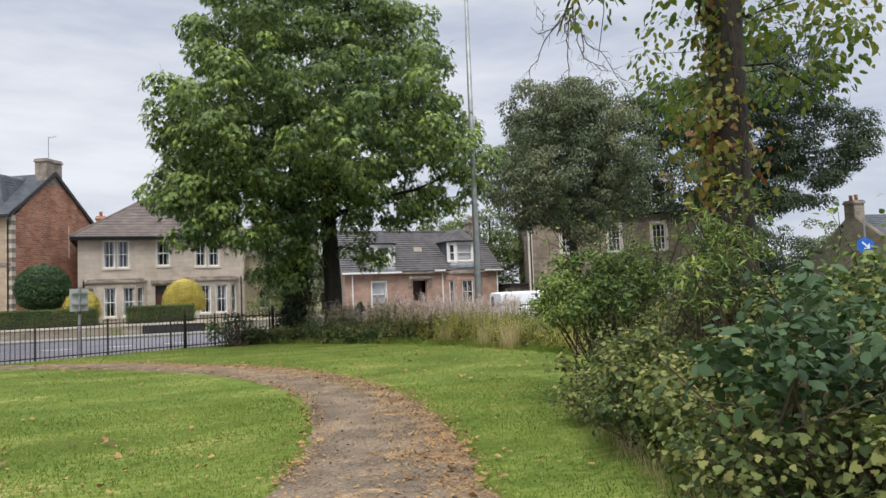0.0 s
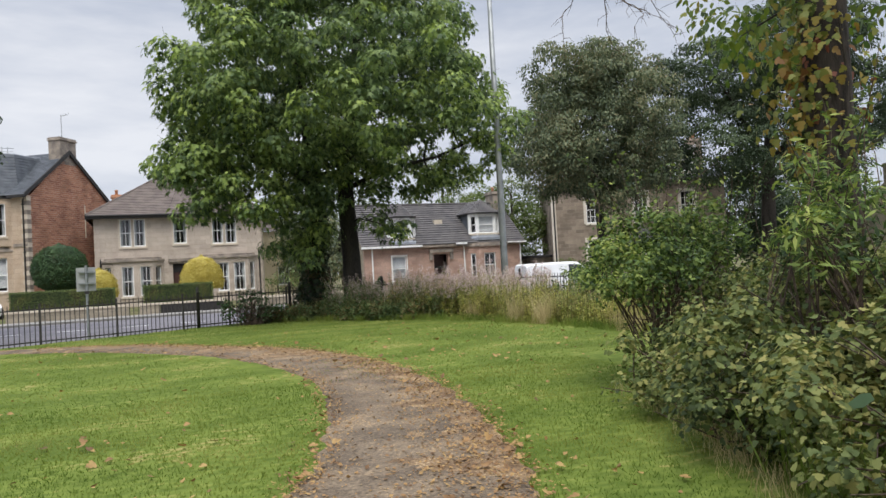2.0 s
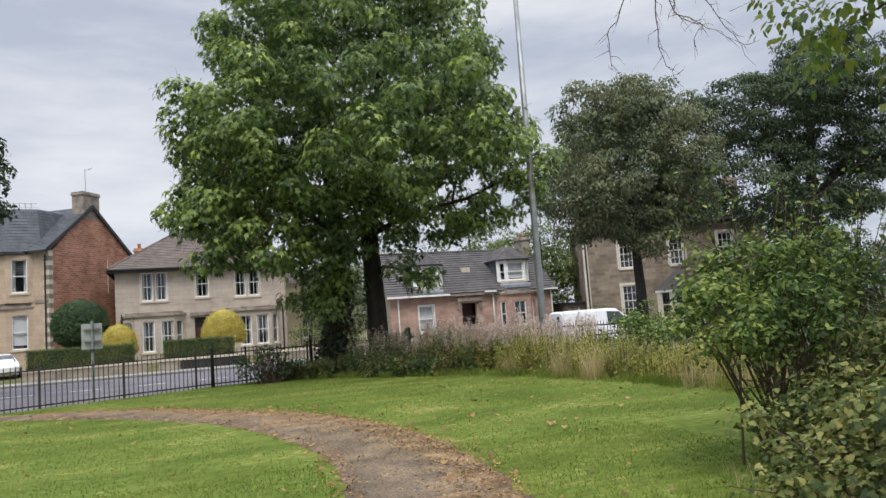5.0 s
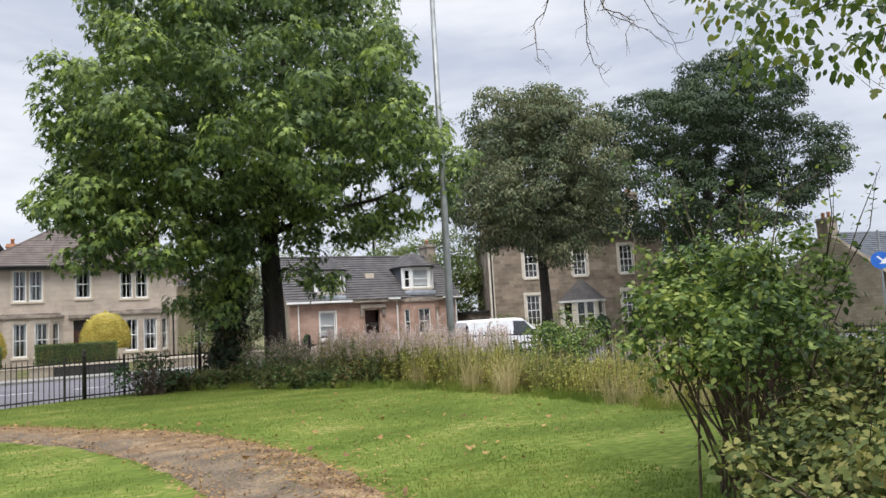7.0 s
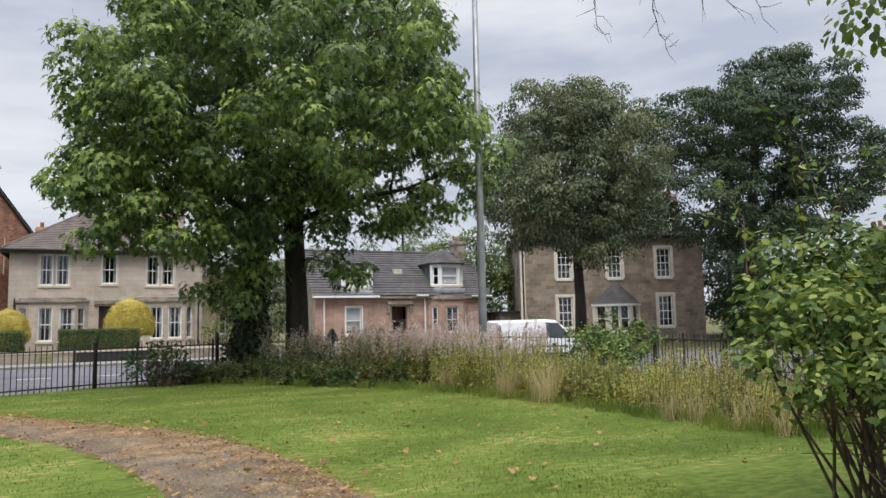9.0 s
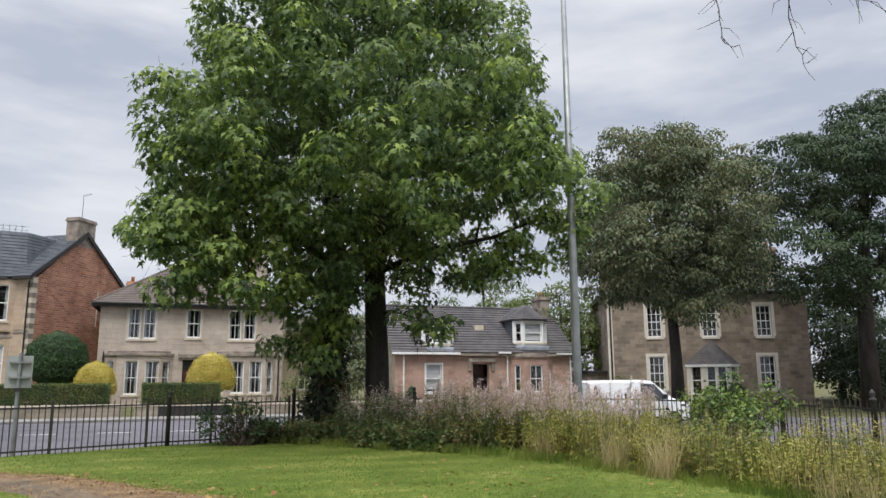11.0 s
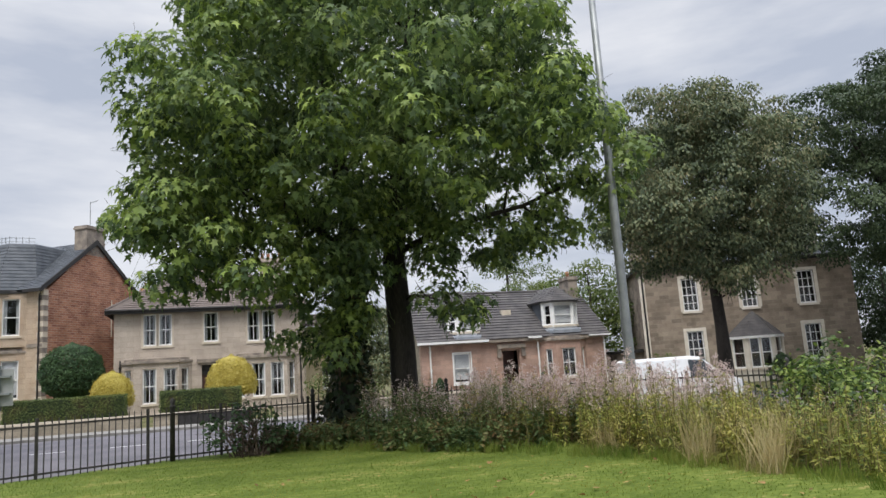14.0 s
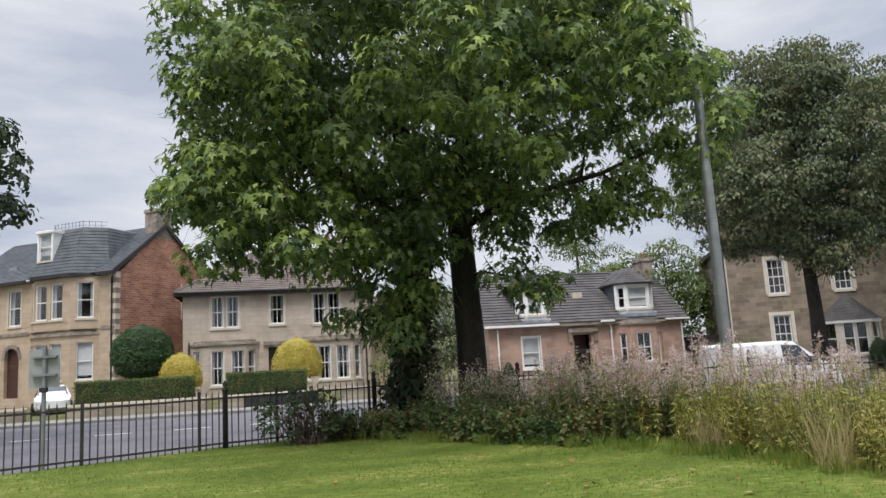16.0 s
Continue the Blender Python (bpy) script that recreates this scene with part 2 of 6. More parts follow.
M_YOUNG = leafy("young_sycamore_leaf", [(0.11, 0.165, 0.05), (0.22, 0.3, 0.078), (0.37, 0.45, 0.12)], 0.3, patch=0.8, single=0.7)
M_TREE_A = leafy("bronze_green_leaf", [(0.042, 0.06, 0.036), (0.09, 0.12, 0.062), (0.155, 0.18, 0.09), (0.21, 0.19, 0.1)], 0.22, patch=0.45, single=0.8)
M_TREE_B = leafy("dark_green_leaf", [(0.022, 0.04, 0.02), (0.042, 0.066, 0.03), (0.08, 0.11, 0.045)], 0.2, patch=0.3)
M_TREE_C = leafy("yellow_green_leaf", [(0.05, 0.085, 0.025), (0.1, 0.14, 0.04), (0.18, 0.2, 0.06)], 0.3, patch=0.4)
M_IVYLEAF = leafy("autumn_climber_leaf", [(0.04, 0.065, 0.02), (0.09, 0.125, 0.03), (0.17, 0.18, 0.045), (0.25, 0.19, 0.045), (0.17, 0.06, 0.035)], 0.35, patch=1.2, single=0.7)
M_LIMELEAF = leafy("rounded_park_tree_leaf", [(0.03, 0.055, 0.018), (0.07, 0.115, 0.026), (0.14, 0.18, 0.036), (0.24, 0.21, 0.05)], 0.35, patch=0.5, single=0.6)
# Ivy leaf colour; also paints the shade inside hedges and clipped bushes.
M_IVY_AND_CORE = leafy("dark_ivy_and_core_shade", [(0.013, 0.024, 0.012), (0.028, 0.046, 0.018), (0.09, 0.055, 0.025)], 0.2, patch=1.0, single=0.8)
M_SHRUB = leafy("bramble_leaf", [(0.03, 0.047, 0.017), (0.08, 0.108, 0.034), (0.16, 0.188, 0.058), (0.26, 0.245, 0.082)], 0.3, 0.7, patch=1.1, single=0.95)
M_SHRUB2 = leafy("shrub_leaf", [(0.026, 0.05, 0.018), (0.08, 0.13, 0.036), (0.17, 0.235, 0.06), (0.31, 0.35, 0.095)], 0.32, 0.6, patch=1.0, single=0.9)
M_BUSH = leafy("bush_leaf", [(0.026, 0.052, 0.024), (0.052, 0.091, 0.036), (0.078, 0.13, 0.048)], 0.25, patch=1.4)
M_YELLOW = leafy("golden_conifer_leaf", [(0.27, 0.22, 0.04), (0.45, 0.37, 0.075), (0.63, 0.55, 0.17)], 0.25, patch=1.5, single=0.8)
M_HEDGE = leafy("clipped_hedge_leaf", [(0.045, 0.068, 0.02), (0.09, 0.12, 0.03), (0.16, 0.175, 0.05)], 0.2, patch=1.0, single=0.4)
M_ROUND = leafy("clipped_holly_leaf", [(0.02, 0.045, 0.02), (0.042, 0.085, 0.03), (0.075, 0.13, 0.048)], 0.2, patch=1.5)
M_BLADE = leafy("grass_blade", [(0.06, 0.102, 0.018), (0.112, 0.17, 0.028), (0.19, 0.222, 0.045), (0.31, 0.27, 0.1)], 0.3, 0.6, patch=0.75, single=0.3)
M_DRY = leafy("dry_grass", [(0.3, 0.25, 0.12), (0.46, 0.38, 0.2), (0.6, 0.51, 0.3)], 0.3, 0.7, patch=0.8)
M_WEED = leafy("weed_leaf", [(0.13, 0.17, 0.045), (0.24, 0.27, 0.065), (0.38, 0.36, 0.1), (0.48, 0.4, 0.17)], 0.32, 0.6, patch=0.9, single=0.6)
M_WEED_G = leafy("green_weed_leaf", [(0.045, 0.085, 0.036), (0.09, 0.145, 0.055), (0.16, 0.2, 0.075), (0.26, 0.15, 0.08)], 0.32, 0.6, patch=0.9, single=0.7)
M_SEED = leafy("pink_seed_head", [(0.42, 0.31, 0.29), (0.56, 0.45, 0.43), (0.7, 0.62, 0.59)], 0.4, 0.9, patch=1.0)
M_FALLEN = leafy("fallen_leaf", [(0.09, 0.05, 0.026), (0.17, 0.095, 0.045), (0.29, 0.17, 0.07), (0.36, 0.24, 0.095), (0.15, 0.075, 0.04)], 0.15, 0.7, patch=6.0)
M_CARW = mat("white_car_paint", (0.72, 0.73, 0.74), (0.78, 0.79, 0.8), 2, 0.25)
M_TYRE = mat("tyre_rubber", (0.015, 0.015, 0.015), (0.03, 0.03, 0.03), 6, 0.9)
M_RIM = mat("wheel_rim", (0.4, 0.4, 0.42), (0.5, 0.5, 0.52), 4, 0.35, metal=0.8)
M_LIGHT = mat("headlamp_lens", (0.6, 0.62, 0.65), (0.8, 0.8, 0.82), 4, 0.15)
M_BLUE = mat("blue_sign_face", (0.02, 0.12, 0.5), (0.03, 0.16, 0.58), 4, 0.4)

# ---- builders ----
rng = np.random.default_rng(7)


class Build:
    """Collects verts and faces of one mesh."""

    def __init__(self):
        self.v, self.f = [], []

    def poly(self, *pts):
        i = len(self.v)
        self.v += [tuple(p) for p in pts]
        self.f.append(tuple(range(i, i + len(pts))))
        return self

    def box(self, x0, y0, z0, x1, y1, z1, c=0.0):
        """A box; c chamfers its upright edges and top."""
        if c:
            return self.prism([(x0 + c, y0), (x1 - c, y0), (x1, y0 + c), (x1, y1 - c), (x1 - c, y1), (x0 + c, y1), (x0, y1 - c), (x0, y0 + c)], z0, z1, c)
        return self.prism([(x0, y0), (x1, y0), (x1, y1), (x0, y1)], z0, z1)

    def prism(self, ring, z0, z1, c=0.0):
        n, i = len(ring), len(self.v)
        mx, my = sum(p[0] for p in ring) / n, sum(p[1] for p in ring) / n
        self.v += [(x, y, z0) for x, y in ring] + [(x, y, z1 - c) for x, y in ring]
        self.f.append(tuple(range(i + n - 1, i - 1, -1)))
        self.f += [(i + k, i + (k + 1) % n, i + n + (k + 1) % n, i + n + k) for k in range(n)]
        top = i + n
        if c:
            top = len(self.v)
            for x, y in ring:
                d = math.hypot(x - mx, y - my) or 1
                self.v.append((x - (x - mx) / d * c, y - (y - my) / d * c, z1))
            self.f += [(i + n + k, i + n + (k + 1) % n, top + (k + 1) % n, top + k) for k in range(n)]
        self.f.append(tuple(range(top, top + n)))
        return self

    def tube(self, pts, radii, n=7, cap=True):
        """A tapered tube along points."""
        pts = [Vector(p) for p in pts]
        first = len(self.v)
        for k, p in enumerate(pts):
            d = (pts[min(k + 1, len(pts) - 1)] - pts[max(k - 1, 0)]).normalized()
            side = d.cross(Vector((0.31, 0.95, 0.05))).normalized()
            up = side.cross(d)
            r = radii[k] if hasattr(radii, "__len__") else radii
            for a in range(n):
                w = 2 * math.pi * a / n
                self.v.append(tuple(p + side * (r * math.cos(w)) + up * (r * math.sin(w))))
        for k in range(len(pts) - 1):
            i = first + k * n
            self.f += [(i + a, i + (a + 1) % n, i + n + (a + 1) % n, i + n + a) for a in range(n)]
        if cap:
            self.f.append(tuple(range(first + n - 1, first - 1, -1)))
            self.f.append(tuple(range(len(self.v) - n, len(self.v))))
        return self

    def lathe(self, x, y, profile, n=12):
        first = len(self.v)
        for r, z in profile:
            self.v += [(x + r * math.cos(2 * math.pi * a / n), y + r * math.sin(2 * math.pi * a / n), z) for a in range(n)]
        for k in range(len(profile) - 1):
            i = first + k * n
            self.f += [(i + a, i + (a + 1) % n, i + n + (a + 1) % n, i + n + a) for a in range(n)]
        self.f.append(tuple(range(first + n - 1, first - 1, -1)))
        self.f.append(tuple(range(len(self.v) - n, len(self.v))))
        return self

    def mesh(self, name, material, smooth=False):
        at, verts, seen = {}, [], {}
        for p in self.v:
            key = (round(p[0], 4), round(p[1], 4), round(p[2], 4))
            if key not in at:
                at[key] = len(verts)
                verts.append(p)
        ids = [at[(round(p[0], 4), round(p[1], 4), round(p[2], 4))] for p in self.v]
        for f in self.f:
            g = [ids[k] for j, k in enumerate(f) if ids[k] != ids[f[j - 1]]]
            if len(set(g)) == len(g) > 2:
                seen.setdefault(tuple(sorted(g)), []).append(g)
        me = bpy.data.meshes.new(name)
        me.from_pydata(verts, [], [g[0] for g in seen.values() if len(g) == 1])
        me.materials.append(material)
        if smooth:
            me.polygons.foreach_set("use_smooth", [True] * len(me.polygons))
        me.update()
        return me


def part(name, b, material, parent=None, label="", smooth=False, at=None):
    """Links a Build or a finished mesh as one object, under a thing or part if given."""
    ob = new(name, b.mesh(name, material, smooth) if isinstance(b, Build) else b)
    if parent is not None:
        ob.parent = parent
    if at is not None:
        ob.matrix_basis = at
    if label:
        ob["label"] = label
    return ob


def thing(name, m, label, category, group="", kind=""):
    ob = new(name)
    ob.matrix_basis = m
    return tagged(ob, label, category, group, kind)


LOBED = [(0, 0), (0.10, 0.42), (0.36, 0.5), (0.44, 0.26), (0.66, 0.34), (1.0, 0), (0.66, -0.34), (0.44, -0.26), (0.36, -0.5), (0.10, -0.42)]
PALMATE = [(0, 0), (0.0, 0.36), (0.28, 0.17), (0.5, 0.47), (0.56, 0.13), (1.0, 0), (0.56, -0.13), (0.5, -0.47), (0.28, -0.17), (0.0, -0.36)]
OVAL = [(0, 0), (0.25, 0.26), (0.6, 0.28), (1.0, 0), (0.6, -0.28), (0.25, -0.26)]
TOOTHED = [(0, 0), (0.12, 0.2), (0.26, 0.2), (0.3, 0.31), (0.5, 0.24), (0.55, 0.29), (0.8, 0.12), (1.0, 0), (0.8, -0.12), (0.55, -0.29), (0.5, -0.24), (0.3, -0.31), (0.26, -0.2), (0.12, -0.2)]
SPEAR = [(0, 0), (0.35, 0.13), (1.0, 0), (0.35, -0.13)]
DIAMOND = [(0, 0), (0.45, 0.4), (1, 0), (0.45, -0.4)]


def leaf_mesh(name, places, normals, sizes, shape, material, droop=0.25, aims=None):
    """Many single leaves in one mesh: place, facing and size of each, all of one outline."""
    places, normals = np.asarray(places, float), np.asarray(normals, float)
    count, k = len(places), len(shape)
    normals = normals / (np.linalg.norm(normals, axis=1, keepdims=True) + 1e-9)
    if aims is None:
        aims = rng.normal(size=(count, 3))
    a = aims - normals * np.sum(aims * normals, axis=1, keepdims=True)
    a /= np.linalg.norm(a, axis=1, keepdims=True) + 1e-9
    b = np.cross(normals, a)
    sh = np.array(shape)
    sz = np.asarray(sizes, float).reshape(-1, 1, 1)
    v = places[:, None, :] + sz * (a[:, None, :] * sh[None, :, :1] + b[:, None, :] * sh[None, :, 1:] - normals[:, None, :] * droop * (sh[None, :, :1] ** 2 + 0.8 * sh[None, :, 1:] ** 2))
    me = bpy.data.meshes.new(name)
    me.vertices.add(count * k)
    me.vertices.foreach_set("co", v.reshape(-1).astype(np.float32))
    me.loops.add(count * k)
    me.loops.foreach_set("vertex_index", np.arange(count * k, dtype=np.int32))
    me.polygons.add(count)
    me.polygons.foreach_set("loop_start", np.arange(0, count * k, k, dtype=np.int32))
    me.materials.append(material)
    me.update(calc_edges=True)
    return me


def ball(n):
    d = rng.normal(size=(n, 3))
    return d / np.linalg.norm(d, axis=1, keepdims=True)


def clump_leaves(centres, radii, per, flat=0.6, up=0.9, hollow=0.55):
    """Leaf places and facings for rounded clumps: thick on the outside, facing out and up."""
    ps, ns, ai = [], [], []
    for c, r in zip(centres, radii):
        n = max(4, int(per * r * r))
        d = ball(n)
        d[:, 2] = np.where((d[:, 2] < -0.3) & (rng.random(n) < 0.55), -d[:, 2], d[:, 2])
        rad = r * (hollow + (1 - hollow) * rng.random((n, 1))) * (0.8 + 0.35 * rng.random((n, 1)))
        p = d * rad * np.array([1, 1, flat])
        ps.append(p + np.array(c))
        ai.append(d * [1, 1, 0.3] + np.array([0, 0, -0.55]) + rng.normal(size=(n, 3)) * 0.35)
        ns.append(d * [1.0, 1.0, 0.7] + np.array([0, 0, up]) + rng.normal(size=(n, 3)) * 0.45)
    return np.vstack(ps), np.vstack(ns), np.vstack(ai)


def spread(lobes, count, inner=0.45, gap=0.9):
    """Clump centres spread unevenly through the outer part of several rounded lobes, with gaps between."""
    out, tries = [], 0
    vol = np.array([l[3] * l[4] * l[5] for l in lobes]) ** 0.7
    vol /= vol.sum()
    while len(out) < count and tries < count * 60:
        tries += 1
        l = lobes[rng.choice(len(lobes), p=vol)]
        d = ball(1)[0] * (inner + (1 - inner) * rng.random() ** 0.7)
        p = np.array(l[:3]) + d * np.array(l[3:6])
        if all(np.linalg.norm((p - q) * np.array([1, 1, 1.3])) > gap for q in out):
            out.append(p)
    return out


def tree(name, base, trunks, lobes, clumps, rad, per, leaf, leaf_mat, label, shape=LOBED, bark=None, inner=0.45, gap=0.9, limbs=30, flat=0.6, up=0.9, crown_label="", first_limb=2.6, young=None, young_share=0.2, droop=0.35):
    """A tree: tapered trunks with limbs that reach the clumps, and a crown of single leaves."""
    t = thing(name, pose(*base), label, "tree")
    off = np.array(base)
    cs = [c - off for c in spread(lobes, clumps, inner, gap)]
    nodes = []
    for k, (pts, radii) in enumerate(trunks):
        pts = [np.array(p, float) - off for p in pts]
        part("trunk" if k < 2 and pts[0][2] < 0.2 else "bough", Build().tube(pts, radii, 12), bark or M_BARK, t, smooth=True)
        for j in range(len(pts) - 1):
            for u in (0.0, 0.25, 0.5, 0.75):
                p = pts[j] * (1 - u) + pts[j + 1] * u
                if p[2] > first_limb:
                    nodes.append((p, 0.0, radii[j] * (1 - u) + radii[j + 1] * u))
    rest = Build()
    for c in sorted(cs, key=lambda q: min(np.linalg.norm(n[0] - q) for n in nodes)):
        p, ln, r = min(nodes, key=lambda n: np.linalg.norm(n[0] - c) * (1.0 if n[0][2] < c[2] + 0.3 else 1.5) + 0.3 * n[1])
        d = np.linalg.norm(c - p)
        mid = p * 0.5 + c * 0.5 + np.array([0, 0, 0.10 * d]) + rng.normal(size=3) * 0.07 * d
        r = min(r * 0.6, 0.03 + 0.014 * d)
        tgt = rest if limbs <= 0 else Build()
        tgt.tube([p, p * 0.7 + mid * 0.3, mid, mid * 0.45 + c * 0.55, c], [r, r * 0.85, r * 0.7, r * 0.5, r * 0.3], 6)
        for _ in range(3):
            e = c + ball(1)[0] * 0.7
            tgt.tube([mid * 0.4 + c * 0.6, (mid + e + c) / 3, e], [r * 0.4, r * 0.3, 0.004], 4)
        if limbs > 0:
            part("limb", tgt, bark or M_BARK, t, smooth=True)
            limbs -= 1
        nodes += [(mid, ln + d * 0.5, r * 0.7), (c, ln + d, r * 0.4)]
    if rest.v:
        part("branchwork", rest, bark or M_BARK, t, smooth=True)
    radii = rad[0] + (rad[1] - rad[0]) * rng.random(len(cs))
    if young:
        mid = np.mean(cs, axis=0)
        far = np.array([np.linalg.norm((c - mid) * [1, 1, 0.8]) for c in cs]) + rng.normal(size=len(cs)) * 0.9
        out = np.argsort(-far)[:int(len(cs) * young_share)]
        tp, tn, ta = clump_leaves([cs[i] + np.array([0, 0, 0.12]) for i in out], radii[out] * 0.95, per * 0.75, flat, up, 0.85)
        part("young_foliage", leaf_mesh("young_foliage", tp, tn, leaf * (0.6 + 0.7 * rng.random(len(tp))), shape, young, droop, ta), None, t, "fresh yellow green leaves at the branch tips")
    ps, ns, ai = clump_leaves(cs, radii, per, flat, up, 0.68)
    part("crown", leaf_mesh("crown", ps, ns, leaf * (0.6 + 0.7 * rng.random(len(ps))), shape, leaf_mat, droop, ai), None, t, crown_label)
    return t

# ---- ground, road, path ----
PARK = [(-40, 8), (-10, 19.7), (-1.56, 23.35), (1.72, 25.2), (4.7, 26.2), (8.2, 27.0), (10.6, 26.3), (12.2, 24.2), (13.3, 20.5), (13.3, 18.6), (12.9, 16.0), (12.0, 12.0), (10.8, 4.0), (9.5, -40), (-40, -40)]


def outside(x, y):
    """Metres outside the park's edge (0 inside)."""
    inside, best = False, 1e9
    for (ax, ay), (bx, by) in zip(PARK, PARK[1:] + PARK[:1]):
        if (ay > y) != (by > y) and x < (bx - ax) * (y - ay) / (by - ay) + ax:
            inside = not inside
        s = max(0, min(1, ((x - ax) * (bx - ax) + (y - ay) * (by - ay)) / ((bx - ax) ** 2 + (by - ay) ** 2)))
        best = min(best, math.hypot(x - ax - s * (bx - ax), y - ay - s * (by - ay)))
    return 0.0 if inside else best


def step(a, b, v):
    s = max(0.0, min(1.0, (v - a) / (b - a)))
    return s * s * (3 - 2 * s)


def ground_z(x, y):
    drop = -0.5 * step(0.3, 1.8, outside(x, y))
    garden = step(49.0, 53.0, y + max(0, x - 26) * 0.45)
    lump = 0.02 * noise.noise(Vector((x * 0.35, y * 0.35, 0)))
    return drop * (1 - garden) + garden * -0.12 + (lump if drop > -0.05 else 0)


xs = [-2500, -900, -300, -120] + [-60 + 2 * i for i in range(22)] + [-16 + 0.5 * i for i in range(72)] + [20 + 2 * i for i in range(30)] + [90, 160, 400, 1000, 2500]
ys = [-2500, -600, -150, -60, -30] + [-16 + 1.0 * i for i in range(18)] + [2 + 0.5 * i for i in range(60)] + [32 + 1.5 * i for i in range(30)] + [85, 110, 160, 300, 800, 2500]
b = Build()
b.v = [(x, y, ground_z(x, y)) for y in ys for x in xs]
nx = len(xs)
b.f = [(j * nx + i, j * nx + i + 1, (j + 1) * nx + i + 1, (j + 1) * nx + i) for j in range(len(ys) - 1) for i in range(nx - 1)]
ground = tagged(part("ground", b, M_LAWN, smooth=True), "mown green park lawn with yellow worn patches", "lawn", kind="structure")
ground.data.materials.append(M_SOIL)
for p in ground.data.polygons:
    if outside(p.center.x, p.center.y) > 0.6:
        p.material_index = 1

# road: an open junction between the park and the houses
b = Build()
ring = [(-300, 20), (-40, 20), (-40, 9.2), (-10.6, 21.0), (-2.1, 24.7), (1.2, 26.5), (4.4, 27.6), (8.4, 28.5), (11.4, 27.5), (13.4, 25.0), (14.7, 20.7), (14.6, 18.3), (14.2, 15.7), (13.3, 11.8), (12.2, 4), (11, -40), (20, -200), (300, -200), (300, -10), (40, 31), (28, 38), (24, 44.5), (14, 46.2), (-300, 46.2)]
ring = [(x, y) for x, y in ring]
b.poly(*[(x, y, -0.478) for x, y in ring])
road = tagged(part("road", b, M_ROAD), "pale grey worn asphalt road junction", "road", kind="structure")
b = Build()
for k in range(26):
    b.box(-40 + 2.6 * k, 38.0, -0.476, -38.8 + 2.6 * k, 38.12, -0.470)
part("lane_dash", b, M_PAINT, road, "broken white centre line")
b = Build().box(-300, 46.2, -0.5, 24, 48.85, -0.36)
pavement = tagged(part("pavement", b, M_PAVE), "grey concrete pavement beside the garden walls", "pavement", kind="structure")
kerb_me = Build().box(0, 0, 0, 0.9, 0.14, 0.13, 0.015).mesh("kerb", M_KERB)
for k in range(62):
    part("kerb", kerb_me, None, pavement, at=pose(-31 + 0.905 * k, 46.06, -0.485))


def curve(pts, n=10):
    """A smooth line through points."""
    out = []
    for k in range(len(pts) - 1):
        p0, p1, p2, p3 = (np.array(pts[max(0, min(len(pts) - 1, k + d))], float) for d in (-1, 0, 1, 2))
        for s in np.arange(n) / n:
            out.append(0.5 * ((2 * p1) + (p2 - p0) * s + (2 * p0 - 5 * p1 + 4 * p2 - p3) * s ** 2 + (3 * p1 - p0 - 3 * p2 + p3) * s ** 3))
    return out + [np.array(pts[-1], float)]


LEFT = [(-2.6, -8), (-1.4, -2), (-0.25, 2.0), (0.95, 5.75), (1.4, 6.75), (1.88, 8.4), (2.22, 10.2), (2.28, 11.7), (1.85, 14.1), (0.85, 16.6), (-1.0, 19.2), (-4.5, 20.9), (-12, 18.2), (-20, 15)]
RIGHT = [(-0.4, -8.6), (0.6, -2.6), (1.65, 2.4), (2.5, 5.0), (3.05, 6.65), (3.5, 8.6), (3.8, 11.15), (3.62, 13.6), (2.86, 16.15), (1.6, 18.0), (-0.2, 20.3), (-4.2, 21.9), (-12.4, 18.9), (-20.4, 15.7)]
lc, rc = curve(LEFT), curve(RIGHT)
fl_, fr_ = curve(LEFT, 24), curve(RIGHT, 24)
b, CR = Build(), 22
for k, (p, q) in enumerate(zip(fl_, fr_)):
    wob = 0.10 * noise.noise(Vector((k * 0.25, 0, 3))), 0.16 * noise.noise(Vector((k * 0.21, 5, 9)))
    d = (q - p) / np.linalg.norm(q - p)
    for u in np.linspace(0, 1, CR):
        e = p + d * wob[0] + (q + d * wob[1] - p - d * wob[0]) * u
        b.v.append((e[0], e[1], 0.006 + 0.034 * math.sin(math.pi * u) ** 0.6 if 0 < u < 1 else -0.03))
b.f = [(k * CR + u, k * CR + u + 1, k * CR + u + CR + 1, k * CR + u + CR) for k in range(len(fl_) - 1) for u in range(CR - 1)]
path = tagged(part("path", b, M_PATH, smooth=True), "curving worn asphalt park path with dead leaves and mould", "path", kind="structure")
path.data.materials.append(M_MOULD)
for k, p in enumerate(path.data.polygons):
    u = (k % (CR - 1)) / (CR - 2)
    bend = 0.35 * step(11.0, 15.0, p.center.y)
    if 0.85 * max(u, 0.25 - u * 2.2) + bend + 0.55 * noise.noise(p.center * 1.7) + 0.25 * noise.noise(p.center * 6.0) > 0.66:
        p.material_index = 1
PATH_L, PATH_R = np.array(lc), np.array(rc)


def on_path(x, y, edge=0.0):
    """Whether points lie on the path, widened by edge metres."""
    p = np.stack([x, y], -1)
    mid = (PATH_L + PATH_R) / 2
    half = np.linalg.norm(PATH_L - PATH_R, axis=1) / 2
    d = np.linalg.norm(p[:, None, :] - mid[None], axis=2)
    return np.any(d < half[None] * 0.97 + edge, axis=1)


# ---- house pieces ----


